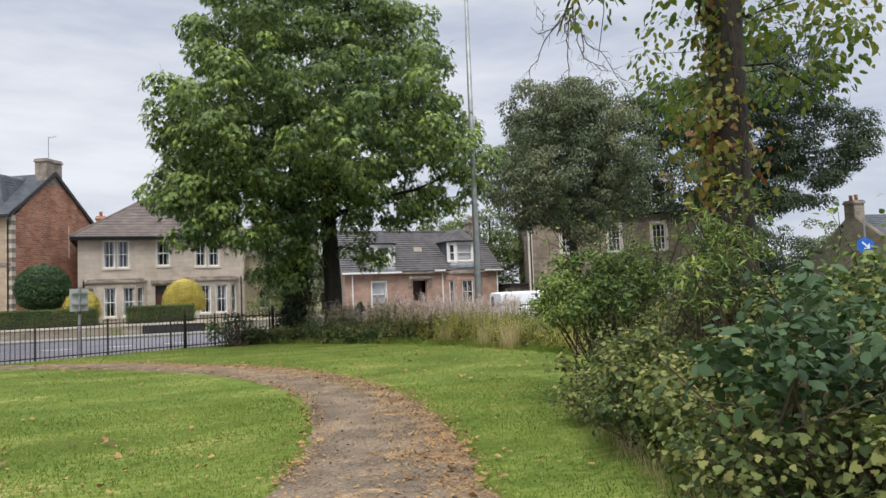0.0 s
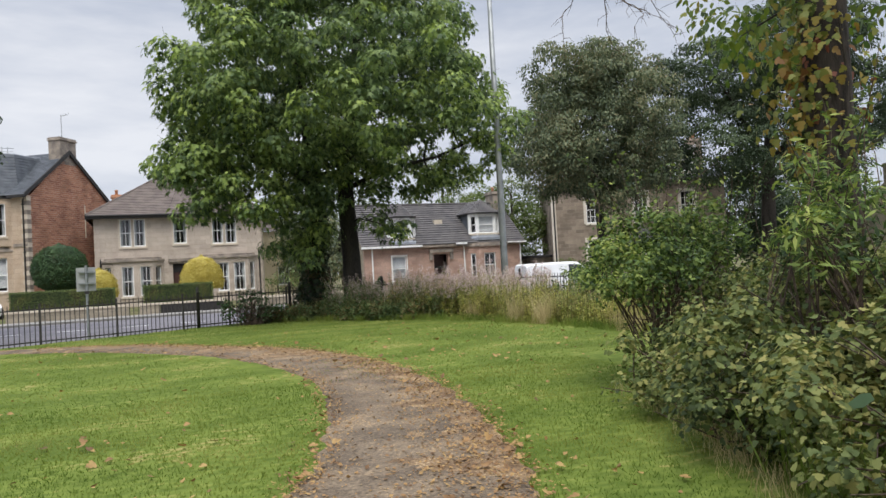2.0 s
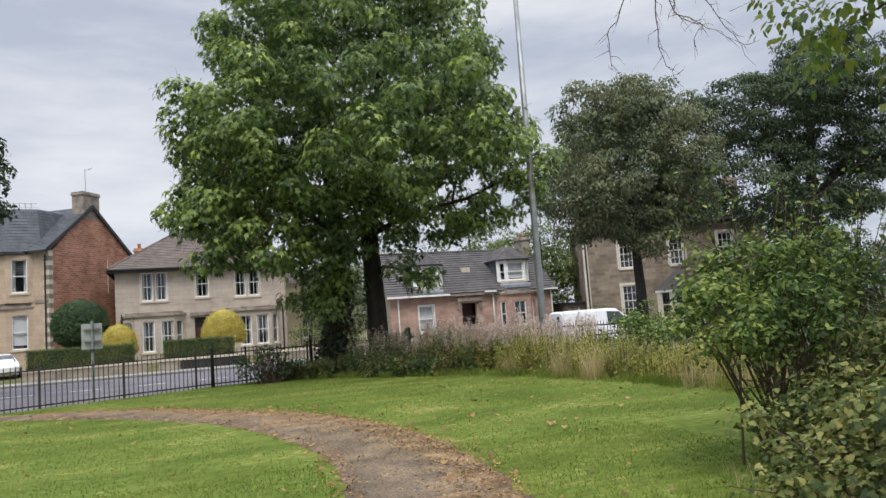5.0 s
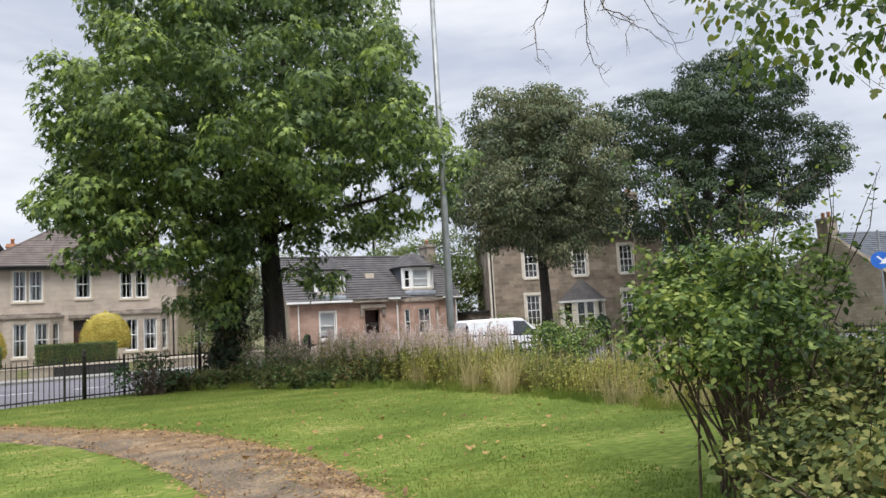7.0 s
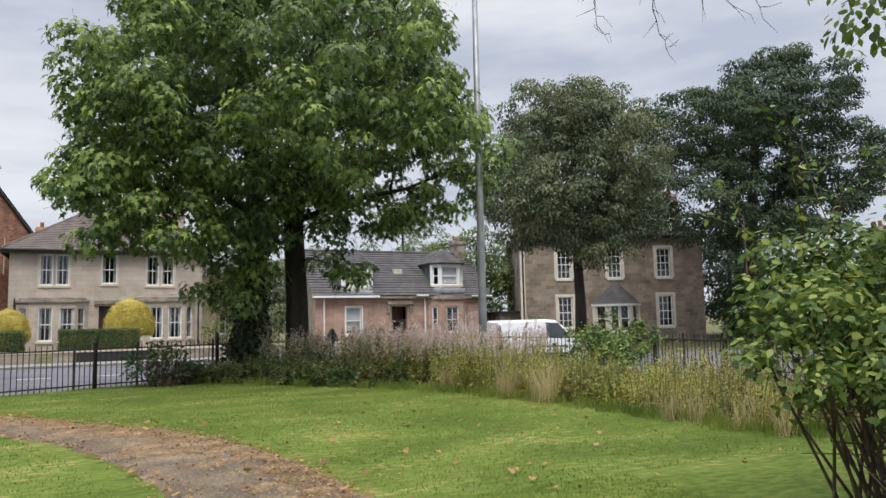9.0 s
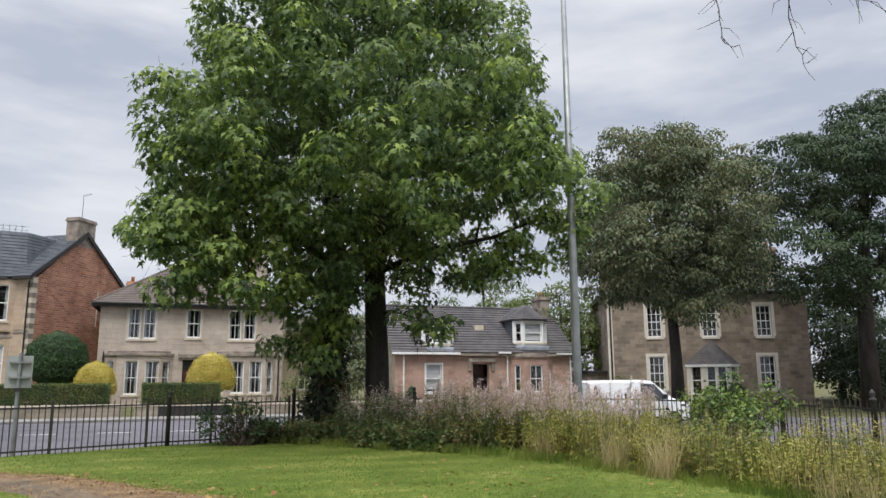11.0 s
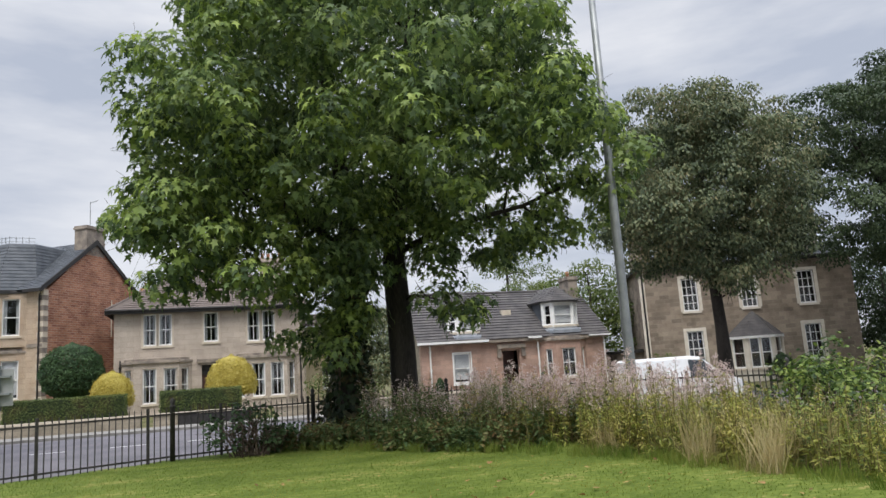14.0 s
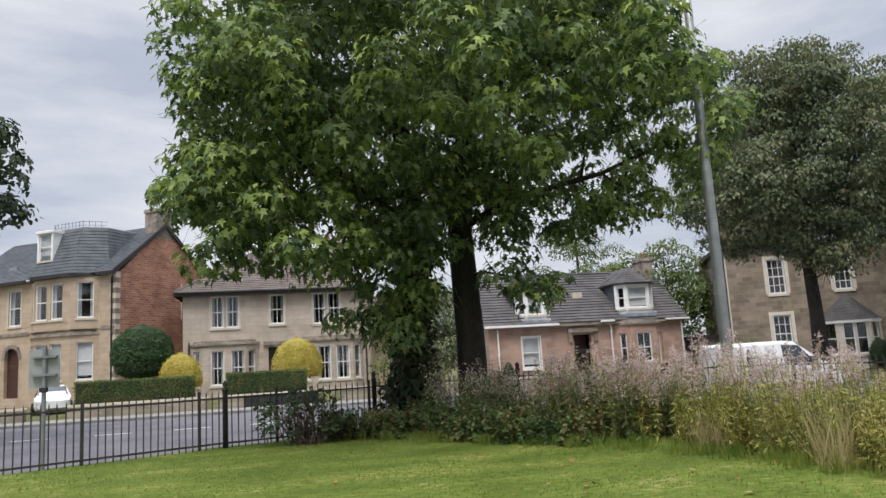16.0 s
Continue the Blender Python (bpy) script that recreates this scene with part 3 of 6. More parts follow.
def wall_open(b, x0, x1, z0, z1, y0, y1, holes):
    """A wall along x with rectangular openings right through it."""
    cuts = sorted({x0, x1, *[h[0] for h in holes], *[h[1] for h in holes]})
    for a, c in zip(cuts, cuts[1:]):
        z = z0
        for h in sorted((h for h in holes if h[0] < (a + c) / 2 < h[1]), key=lambda h: h[2]):
            if h[2] > z:
                b.box(a, y0, z, c, y1, h[2])
            z = h[3]
        if z < z1:
            b.box(a, y0, z, c, y1, z1)


def window(house, x, z, w, h, y=0.0, turn=0.0, cols=2, rows=2, margin=None, mw=0.14, cover="curtain", place=None):
    """A sash window in an opening w by h whose lower left corner is (x, z) on the wall's face."""
    m = place if place is not None else pose(x, y, z, 0, 0, turn)
    b, f = Build(), 0.07
    b.box(0, 0.08, 0, f, 0.16, h).box(w - f, 0.08, 0, w, 0.16, h).box(f, 0.08, 0, w - f, 0.16, f * 1.4).box(f, 0.08, h - f, w - f, 0.16, h)
    b.box(f, 0.07, h * 0.5 - 0.03, w - f, 0.15, h * 0.5 + 0.03)
    for i in range(1, cols):
        b.box(w * i / cols - 0.018, 0.09, f, w * i / cols + 0.018, 0.14, h - f)
    for j in range(1, rows):
        if abs(j / rows - 0.5) > 0.01:
            b.box(f, 0.092, h * j / rows - 0.016, w - f, 0.138, h * j / rows + 0.016)
    win = part("window", b, M_WHITE, house, "white sash window frame", at=m)
    g = part("pane", Build().box(f, 0.11, f, w - f, 0.116, h - f), M_GLASS, win)
    g.visible_shadow = False
    part("sill", Build().box(-0.1, -0.07, -0.13, w + 0.1, 0.1, -0.002, 0.01), margin or M_MARGIN, win)
    if margin:
        s = Build().box(-mw, -0.025, -0.0, -0.002, 0.12, h + mw).box(w + 0.002, -0.025, 0, w + mw, 0.12, h + mw).box(-0.002, -0.025, h + 0.002, w + 0.002, 0.12, h + mw)
        part("surround", s, margin, win)
    if cover == "curtain":
        c = Build()
        for side in (0, 1):
            n = 12
            for k in range(n):
                a0, a1 = k / n * w * 0.25, (k + 1) / n * w * 0.25
                if side:
                    a0, a1 = w - a0, w - a1
                c.poly((a0, 0.26 + 0.03 * (k % 2), 0), (a1, 0.26 + 0.03 * ((k + 1) % 2), 0), (a1, 0.26 + 0.03 * ((k + 1) % 2), h), (a0, 0.26 + 0.03 * (k % 2), h))
        part("curtain", c, M_CURTAIN, win)
    elif cover == "blind":
        part("blind", Build().box(0.02, 0.2, h * 0.12, w - 0.02, 0.22, h), M_BLIND, win)
    elif cover == "dark":
        # Added sheet behind the panes, its colour standing for the room's shade.
        part("room_dark_sheet", Build().box(0, 0.55, 0, w, 0.58, h), M_ROOM, win)
    return win


def slope(b, e0, e1, r0, r1, courses, lip=0.035):
    """One roof slope from eave e0-e1 up to ridge r0-r1, in overlapping courses."""
    e0, e1, r0, r1 = (np.array(p, float) for p in (e0, e1, r0, r1))
    n = np.cross(e1 - e0, (r0 + r1) / 2 - e0)
    n = n / np.linalg.norm(n) * lip
    if n[2] < 0:
        n = -n
    i = len(b.v)
    for k in range(courses):
        for u, h in ((k / courses, 1.0), ((k + 1) / courses, 0.05)):
            b.v += [tuple(e0 + (r0 - e0) * u + n * h), tuple(e1 + (r1 - e1) * u + n * h)]
    b.f += [(i + 2 * k, i + 2 * k + 1, i + 2 * k + 3, i + 2 * k + 2) for k in range(2 * courses - 1)]
    b.poly(e0, e1, e1 + n, e0 + n)


def hip_roof(house, x0, x1, y0, y1, z, zr, material, over=0.4, courses=22, ridge=None):
    x0, x1, y0, y1 = x0 - over, x1 + over, y0 - over, y1 + over
    ym = (y0 + y1) / 2
    d = ridge or (y1 - y0) / 2
    ra, rb = (x0 + d, ym, zr), (x1 - d, ym, zr)
    b = Build()
    slope(b, (x0, y0, z), (x1, y0, z), ra, rb, courses)
    slope(b, (x1, y1, z), (x0, y1, z), rb, ra, courses)
    slope(b, (x0, y1, z), (x0, y0, z), ra, ra, courses)
    slope(b, (x1, y0, z), (x1, y1, z), rb, rb, courses)
    b.box(x0, y0, z - 0.03, x1, y1, z - 0.005)
    r = part("roof", b, material, house)
    c = Build().tube([ra, rb], 0.09, 8)
    for e in ((x0, y0, z + 0.03), (x0, y1, z + 0.03)):
        c.tube([e, ra], 0.08, 6)
    for e in ((x1, y0, z + 0.03), (x1, y1, z + 0.03)):
        c.tube([e, rb], 0.08, 6)
    part("ridge_capping", c, material, r)
    g = Build()
    g.box(x0 - 0.02, y0 - 0.05, z - 0.26, x1 + 0.02, y0 + 0.02, z - 0.01).box(x0 - 0.05, y0 + 0.02, z - 0.26, x0 + 0.02, y1, z - 0.01).box(x1 - 0.02, y0 + 0.02, z - 0.26, x1 + 0.05, y1, z - 0.01)
    g.tube([(x0, y0 - 0.1, z - 0.06), (x1, y0 - 0.1, z - 0.06)], 0.06, 6)
    part("gutter", g, M_DARK, r, "dark painted gutter and fascia")
    return r


def chimney(house, x0, x1, y0, y1, z0, z1, material, pots=3):
    b = Build().box(x0, y0, z0, x1, y1, z1 - 0.25).box(x0 - 0.08, y0 - 0.08, z1 - 0.25, x1 + 0.08, y1 + 0.08, z1 - 0.12, 0.02).box(x0 - 0.03, y0 - 0.03, z1 - 0.12, x1 + 0.03, y1 + 0.03, z1)
    c = part("chimney", b, material, house)
    for k in range(pots):
        s = (k + 0.5) / pots
        px, py = (x0 + (x1 - x0) * s, (y0 + y1) / 2) if x1 - x0 > y1 - y0 else ((x0 + x1) / 2, y0 + (y1 - y0) * s)
        part("chimney_pot", Build().lathe(px, py, [(0.13, z1), (0.11, z1 + 0.3), (0.14, z1 + 0.33), (0.13, z1 + 0.4)], 10), M_POT, c, smooth=True)
    return c


def pipe(house, x, y, z0, z1, material=None, r=0.05):
    b = Build().tube([(x, y, z0), (x, y, z1)], r, 8).tube([(x, y, z1), (x, y + 0.12, z1 + 0.18)], r * 0.95, 8)
    for z in np.linspace(z0 + 0.5, z1 - 0.3, 3):
        b.box(x - r * 1.5, y - r * 1.1, z, x + r * 1.5, y + 0.1, z + 0.05)
    return part("downpipe", b, material or M_DARK, house)


def bay(house, x0, x1, proj, cant, z0, z1, front, side_w, wall_mat, wz0, wh, roof_mat=None, top=None, cover="curtain", cols=2, rows=2, apex=None):
    """A canted bay that stands proj out from the wall (y = 0): its front and two slanted sides, each with windows."""
    b = Build()
    fx0, fx1 = x0 + cant, x1 - cant
    wall_open(b, fx0, fx1, z0, z1, -proj, -proj + 0.3, [(a, a + w, wz0, wz0 + wh) for a, w in front])
    w = part("bay_wall", b, wall_mat, house)
    for a, ww in front:
        window(house, a, wz0, ww, wh, -proj, cols=cols, rows=rows, cover=cover)
    ln, ang = math.hypot(cant, proj), math.degrees(math.atan2(proj, cant))
    for side in (0, 1):
        s = Build()
        o = (ln - side_w) / 2
        wall_open(s, 0, ln, z0, z1, 0, 0.28, [(o, o + side_w, wz0, wz0 + wh)])
        m = pose(x0, 0, 0, 0, 0, -ang) if side == 0 else pose(fx1, -proj, 0, 0, 0, ang)
        part("bay_side", s, wall_mat, house, at=m)
        window(house, 0, 0, side_w, wh, place=m @ pose(o, 0, wz0), cols=max(1, cols - 1), rows=rows, cover=cover)
    ringo = [(x0 - 0.12, 0.05), (fx0 - 0.06, -proj - 0.12), (fx1 + 0.06, -proj - 0.12), (x1 + 0.12, 0.05)]
    if apex:
        r = Build()
        slope(r, (*ringo[1], z1), (*ringo[2], z1), apex, apex, 9, 0.02)
        slope(r, (*ringo[0], z1), (*ringo[1], z1), apex, apex, 9, 0.02)
        slope(r, (*ringo[2], z1), (*ringo[3], z1), apex, apex, 9, 0.02)
        part("bay_roof", r, roof_mat, house)
        part("bay_eave", Build().prism(ringo, z1 - 0.14, z1 + 0.0), top or M_DARK, house)
    else:
        part("bay_cornice", Build().prism(ringo, z1, z1 + 0.16, 0.03).prism([(x * 0.9 + (x0 + x1) * 0.05, y * 0.8) for x, y in ringo], z1 + 0.16, z1 + 0.3), top or M_STAIN, house, "weathered stone cornice")
    return w


def shell(house, x0, x1, depth, z0, z1, material, side=None):
    """Side and back walls and a floor, that close a house behind its front."""
    part("side_wall", Build().box(x0, 0.36, z0, x0 + 0.35, depth, z1), side or material, house)
    part("side_wall", Build().box(x1 - 0.35, 0.36, z0, x1, depth, z1), side or material, house)
    part("back_wall", Build().box(x0 + 0.352, depth - 0.35, z0, x1 - 0.352, depth, z1), material, house)
    # Inner wall and floor carry the unlit interior in their near-black colour.
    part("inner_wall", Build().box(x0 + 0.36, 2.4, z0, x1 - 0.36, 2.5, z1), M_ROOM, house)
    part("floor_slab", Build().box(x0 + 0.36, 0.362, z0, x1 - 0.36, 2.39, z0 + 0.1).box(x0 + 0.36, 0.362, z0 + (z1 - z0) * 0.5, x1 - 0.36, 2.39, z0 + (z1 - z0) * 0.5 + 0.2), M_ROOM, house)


# ---- buff stone villa ----
vb = thing("stone_villa", pose(-3.28, 58.3, -0.12), "buff sandstone two storey villa with brown tiled hipped roof", "house")
W, EV = 11.7, 6.6
front = [(1.68, 2.45, 4.3, 6.3), (2.6, 3.38, 4.3, 6.3), (5.28, 6.2, 4.4, 6.3), (8.0, 8.78, 4.3, 6.3), (8.95, 9.75, 4.3, 6.3), (5.15, 6.3, 0.25, 2.95), (0.9, 4.3, 0.3, 3.15), (7.3, 10.8, 0.3, 3.15)]
b = Build()
wall_open(b, 0, W, -0.3, EV, 0, 0.35, front)
part("front_wall", b, M_ASHLAR, vb)
shell(vb, 0, W, 9.0, -0.3, EV, M_ASHLAR)
for h in front[:5]:
    window(vb, h[0], h[2], h[1] - h[0], h[3] - h[2], margin=M_MARGIN, mw=0.1)
bay(vb, 0.45, 4.55, 0.85, 0.75, -0.3, 3.2, [(1.72, 0.8), (2.92, 0.85)], 0.62, M_ASHLAR, 0.75, 2.12)
bay(vb, 7.15, 11.15, 0.85, 0.75, -0.3, 3.2, [(8.22, 0.8), (9.35, 0.85)], 0.62, M_ASHLAR, 0.75, 2.12)
part("lintel", Build().box(4.85, -0.16, 3.1, 6.7, -0.002, 3.32, 0.02).box(4.95, -0.09, 2.97, 6.6, -0.002, 3.1), M_STAIN, vb, "stone lintel over the door")
dr = part("door", Build().box(5.16, 0.22, 0.26, 6.29, 0.28, 2.3).box(5.3, 0.19, 0.5, 5.68, 0.22, 1.2).box(5.78, 0.19, 0.5, 6.15, 0.22, 1.2).box(5.3, 0.19, 1.35, 5.68, 0.22, 2.15).box(5.78, 0.19, 1.35, 6.15, 0.22, 2.15), M_DOOR, vb, "dark panelled front door")
part("fanlight", Build().box(5.16, 0.22, 2.34, 6.29, 0.24, 2.94), M_DARK, vb)
part("door_step", Build().box(4.9, -0.6, -0.3, 6.55, 0.2, 0.24, 0.02), M_MARGIN, vb)
hip_roof(vb, 0, W, 0, 9.0, EV, 9.95, M_TILE, 0.45, 24)
chimney(vb, 9.2, 10.9, 5.0, 5.7, 7.5, 10.6, M_ASHLAR, 4)
chimney(vb, 1.0, 1.7, 6.2, 6.9, 7.4, 8.8, M_POT, 1)
pipe(vb, 0.36, -0.08, 0, 3.3)
pipe(vb, 11.35, -0.08, 0, 3.3)
pipe(vb, 11.62, -0.08, 0, 6.4, M_GARDENWALL, 0.055)
part("string_course", Build().box(0, -0.05, 6.32, W, -0.002, 6.45), M_STAIN, vb)
wing = thing("side_extension", pose(8.45, 60.2, -0.12), "cream rendered side wing beside the villa", "house")
b = Build()
wall_open(b, 0, 3.6, -0.3, 5.2, 0, 0.3, [(1.3, 2.2, 0.9, 2.4)])
part("front_wall", b, M_RENDER, wing)
part("side_wall", Build().box(3.3, 0.302, -0.3, 3.6, 6, 5.2).box(0, 5.7, -0.3, 3.298, 6, 5.2), M_RENDER, wing)
window(wing, 1.3, 0.9, 0.9, 1.5, cover="dark")
b = Build()
slope(b, (-0.1, -0.3, 5.2), (3.8, -0.3, 5.2), (-0.1, 6, 6.6), (3.8, 6, 6.6), 14)
part("roof", b, M_TILE, wing)

# ---- honey stone terrace house with brick gable ----
va = thing("terraced_house", pose(-7.65, 60.5, 0.0, 0, 0, -32), "honey sandstone house with slate mansard and red brick gable", "house")
EV = 8.3
front = [(-9.25, -8.15, 5.3, 7.75), (-9.5, -8.2, 0.5, 3.9), (-6.8, -1.6, 5.3, 7.8), (-6.8, -1.6, 1.2, 3.95)]
b = Build()
wall_open(b, -14, 0, -0.3, EV, 0, 0.35, front)
part("front_wall", b, M_ASHLAR_A, va)
part("side_wall", Build().box(-14, 0.352, -0.3, -13.7, 9.2, EV).box(-13.698, 8.9, -0.3, -0.37, 9.2, EV), M_ASHLAR_A, va)
# Interior surfaces in the painted room darkness.
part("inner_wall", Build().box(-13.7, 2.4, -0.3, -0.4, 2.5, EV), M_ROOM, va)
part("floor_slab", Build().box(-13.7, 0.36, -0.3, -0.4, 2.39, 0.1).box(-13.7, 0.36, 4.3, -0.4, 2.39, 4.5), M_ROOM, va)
b = Build()
pr = [(0.352, -0.3), (9.2, -0.3), (9.2, EV), (4.6, 12.0), (0.352, EV)]
for x in (-0.35, 0.0):
    b.poly(*[(x, y, z) for y, z in pr])
for (a, c), (d, e) in zip(pr, pr[1:] + pr[:1]):
    b.poly((-0.35, a, c), (0.0, a, c), (0.0, d, e), (-0.35, d, e))
part("gable_wall", b, M_BRICK, va, "red brick gable wall")
qn = Build().box(0, 0, 0, 0.5, 0.42, 0.32, 0.012).mesh("quoin", M_MARGIN)
q2 = Build().box(0, 0, 0, 0.36, 0.42, 0.32, 0.012).mesh("quoin", M_STAIN)
for k in range(24):
    part("quoin", qn if k % 2 else q2, None, va, at=pose(-0.34 - 0.14 * (k % 2), -0.035, 0.2 + 0.335 * k))
part("gable_vent_pipe", Build().tube([(0.06, 6.2, 5.4), (0.06, 6.2, 8.0)], 0.04, 6), M_MARGIN, va)
for z0, wz, wh, top in ((-0.3, 1.45, 2.4, 4.5), (4.7, 5.4, 2.35, EV)):
    bay(va, -7.2, -1.3, 1.0, 1.4, z0, top - 0.2, [(-5.75, 1.0), (-4.4, 1.0)], 1.0, M_ASHLAR_A, wz, wh, top=M_STAIN if top < 8 else M_DARK, cover="blind" if top < 8 else "curtain", cols=1)
part("string_course", Build().box(-14, -0.07, 4.62, -7.3, -0.002, 4.84, 0.02), M_STAIN, va)
part("string_course", Build().box(-1.2, -0.07, 4.62, 0, -0.002, 4.84, 0.02), M_STAIN, va)
window(va, -9.25, 5.3, 1.1, 2.45, cols=1, margin=M_MARGIN)
b = Build().box(-9.49, 0.25, 0.5, -8.21, 0.3, 3.88)
part("door", b, M_DOOR, va, "dark arched front door")
b = Build()
for k in range(11):
    a = math.pi * k / 10
    b.box(-8.85 + 0.75 * math.cos(a) - 0.12, -0.05, 3.2 + 0.75 * math.sin(a) - 0.12, -8.85 + 0.75 * math.cos(a) + 0.12, -0.003, 3.2 + 0.75 * math.sin(a) + 0.12)
part("door_arch", b, M_STAIN, va)
b = Build()
slope(b, (-14.4, -0.4, EV), (0.15, -0.4, EV), (-14.4, 4.6, 12.05), (0.15, 4.6, 12.05), 30)
slope(b, (0.15, 9.6, EV), (-14.4, 9.6, EV), (0.15, 4.6, 12.05), (-14.4, 4.6, 12.05), 30)
rf = part("roof", b, M_SLATE, va)
b = Build()
for s in (0, 1):
    y0, y1 = (-0.4, 4.6) if s == 0 else (9.6, 4.6)
    b.poly((0.16, y0, EV - 0.25), (0.16, y0, EV + 0.08), (0.16, y1, 12.15), (0.16, y1, 11.8))
    b.poly((0.06, y0, EV - 0.25), (0.16, y0, EV - 0.25), (0.16, y1, 11.8), (0.06, y1, 11.8))
    b.poly((0.06, y0, EV + 0.08), (0.16, y0, EV + 0.08), (0.16, y1, 12.15), (0.06, y1, 12.15))
part("bargeboard", b, M_DARK, rf, "black bargeboard")
part("gutter", Build().box(-14.4, -0.5, EV - 0.2, -7.3, -0.4, EV), M_DARK, rf)
part("gutter", Build().box(-1.2, -0.5, EV - 0.2, 0.15, -0.4, EV), M_DARK, rf)
# mansard tower over the bay
b = Build()
lo = [(-7.3, 0.6), (-5.9, -1.15), (-2.6, -1.15), (-1.1, 0.6), (-1.1, 4.5), (-7.3, 4.5)]
hi = [(-6.5, 1.2), (-5.5, 0.2), (-3.0, 0.2), (-1.9, 1.2), (-1.9, 4.5), (-6.5, 4.5)]
for k in range(6):
    (a, c), (d, e) = lo[k], lo[(k + 1) % 6]
    (f, g), (h, i) = hi[k], hi[(k + 1) % 6]
    slope(b, (a, c, EV), (d, e, EV), (f, g, 11.5), (h, i, 11.5), 14, 0.03)
b.poly(*[(x, y, 11.5) for x, y in hi])
tw = part("tower_roof", b, M_SLATE, va, "slate mansard roof over the bay")
part("tower_gutter", Build().prism([(x * 1.02 + 0.08, y * 1.08 - 0.05) for x, y in lo[:4]], EV - 0.22, EV + 0.02), M_DARK, tw)
part("tower_flashing", Build().prism(hi, 11.5, 11.58, 0.03), M_LEAD, tw)
b = Build()
for (a, c), (d, e) in zip(hi, hi[1:4]):
    n = max(3, int(math.hypot(d - a, e - c) / 0.3))
    for k in range(n):
        x, y = a + (d - a) * k / n, c + (e - c) * k / n
        b.tube([(x, y, 11.58), (x, y, 12.02)], 0.02, 5)
    b.tube([(a, c, 11.95), (d, e, 11.95)], 0.018, 5).tube([(a, c, 11.7), (d, e, 11.7)], 0.015, 5)
part("roof_cresting", b, M_STEEL, tw, "iron cresting rail")
dm = part("dormer", Build().box(-5.95, -0.75, 9.25, -5.8, 1.2, 11.25).box(-4.75, -0.75, 9.25, -4.6, 1.2, 11.25).box(-5.8, -0.75, 9.25, -4.75, 1.2, 9.4).box(-6.05, -0.85, 11.25, -4.5, 1.3, 11.42, 0.02), M_WHITE, tw, "white dormer window")
window(va, -5.8, 9.4, 1.05, 1.85, -0.75, cols=1, cover="blind")
chimney(va, -1.0, 0.0, 3.7, 5.5, 11.0, 13.1, M_STAIN, 0)
b = Build().tube([(-0.5, 4.6, 13.1), (-0.5, 4.6, 15.0)], 0.025, 5).tube([(-0.5, 4.6, 14.9), (0.4, 4.3, 14.9)], 0.015, 4)
for k in range(5):
    b.tube([(-0.3 + 0.16 * k, 4.35 - 0.05 * k, 14.75), (-0.3 + 0.16 * k, 4.6 - 0.05 * k, 15.02)], 0.01, 4)
part("aerial", b, M_STEEL, va)
pipe(va, -0.25, -0.1, 0.2, 7.9)
part("skylight", Build().box(-10.6, 1.0, 9.35, -9.8, 1.5, 9.6), M_LEAD, va)

# ---- pink sandstone cottage with dormers ----
vc = thing("dormer_cottage", pose(14.6, 52.0, -0.15), "pink sandstone cottage with two white dormers and tiled roof", "house")
EV, W = 3.35, 12.6
b = Build()
front = [(2.05, 3.15, 0.78, 2.6), (5.3, 6.45, 0.2, 2.6), (8.3, 11.0, 0.5, 2.7)]
wall_open(b, 0, W, -0.3, EV, 0, 0.35, front)
part("front_wall", b, M_RED, vc)
shell(vc, 0, W, 7.2, -0.3, EV, M_RED, M_GARDENWALL)
for x in (0.0, W - 0.33):
    b = Build()
    for d in (0, 0.33):
        b.poly((x + d, 0, EV), (x + d, 7.2, EV), (x + d, 3.6, 6.55))
    b.poly((x, 0, EV), (x + 0.33, 0, EV), (x + 0.33, 3.6, 6.55), (x, 3.6, 6.55)).poly((x, 7.2, EV), (x + 0.33, 7.2, EV), (x + 0.33, 3.6, 6.55), (x, 3.6, 6.55))
    part("gable_wall", b, M_GARDENWALL, vc)
window(vc, 2.05, 0.78, 1.1, 1.82, cols=1, rows=2, cover="blind", margin=M_WHITE, mw=0.08)
bay(vc, 8.0, 11.2, 0.65, 0.75, -0.3, 3.05, [(9.15, 0.95)], 0.42, M_RED, 0.75, 1.8, top=M_STAIN, cover="dark", cols=2)
part("porch_lintel", Build().box(4.95, -0.2, 2.75, 6.85, -0.002, 3.0, 0.02).box(4.95, -0.12, 2.2, 5.2, -0.002, 2.75).box(6.6, -0.12, 2.2, 6.85, -0.002, 2.75), M_STAIN, vc, "carved stone porch lintel")
part("door", Build().box(5.32, 0.8, 0.2, 6.43, 0.85, 2.55), M_DOOR, vc, "dark recessed front door")
part("door_step", Build().box(5.0, -0.4, -0.3, 6.75, 0.8, 0.19), M_MARGIN, vc)
b = Build()
slope(b, (-0.3, -0.35, EV), (W + 0.25, -0.35, EV), (-0.3, 3.6, 6.65), (W + 0.25, 3.6, 6.65), 18, 0.05)
slope(b, (W + 0.25, 7.55, EV), (-0.3, 7.55, EV), (W + 0.25, 3.6, 6.65), (-0.3, 3.6, 6.65), 18, 0.05)
rf = part("roof", b, M_TILE_C, vc)
part("ridge_capping", Build().tube([(-0.3, 3.6, 6.68), (W + 0.25, 3.6, 6.68)], 0.1, 8), M_TILE_C, rf)
part("gutter", Build().box(-0.3, -0.45, EV - 0.14, 4.3, -0.33, EV), M_WHITE, rf, "white gutter")
part("gutter", Build().box(7.0, -0.45, EV - 0.06, 7.9, -0.33, EV + 0.06), M_WHITE, rf, "white gutter")
part("gutter", Build().box(11.3, -0.45, EV - 0.1, W + 0.3, -0.33, EV), M_WHITE, rf, "white gutter")
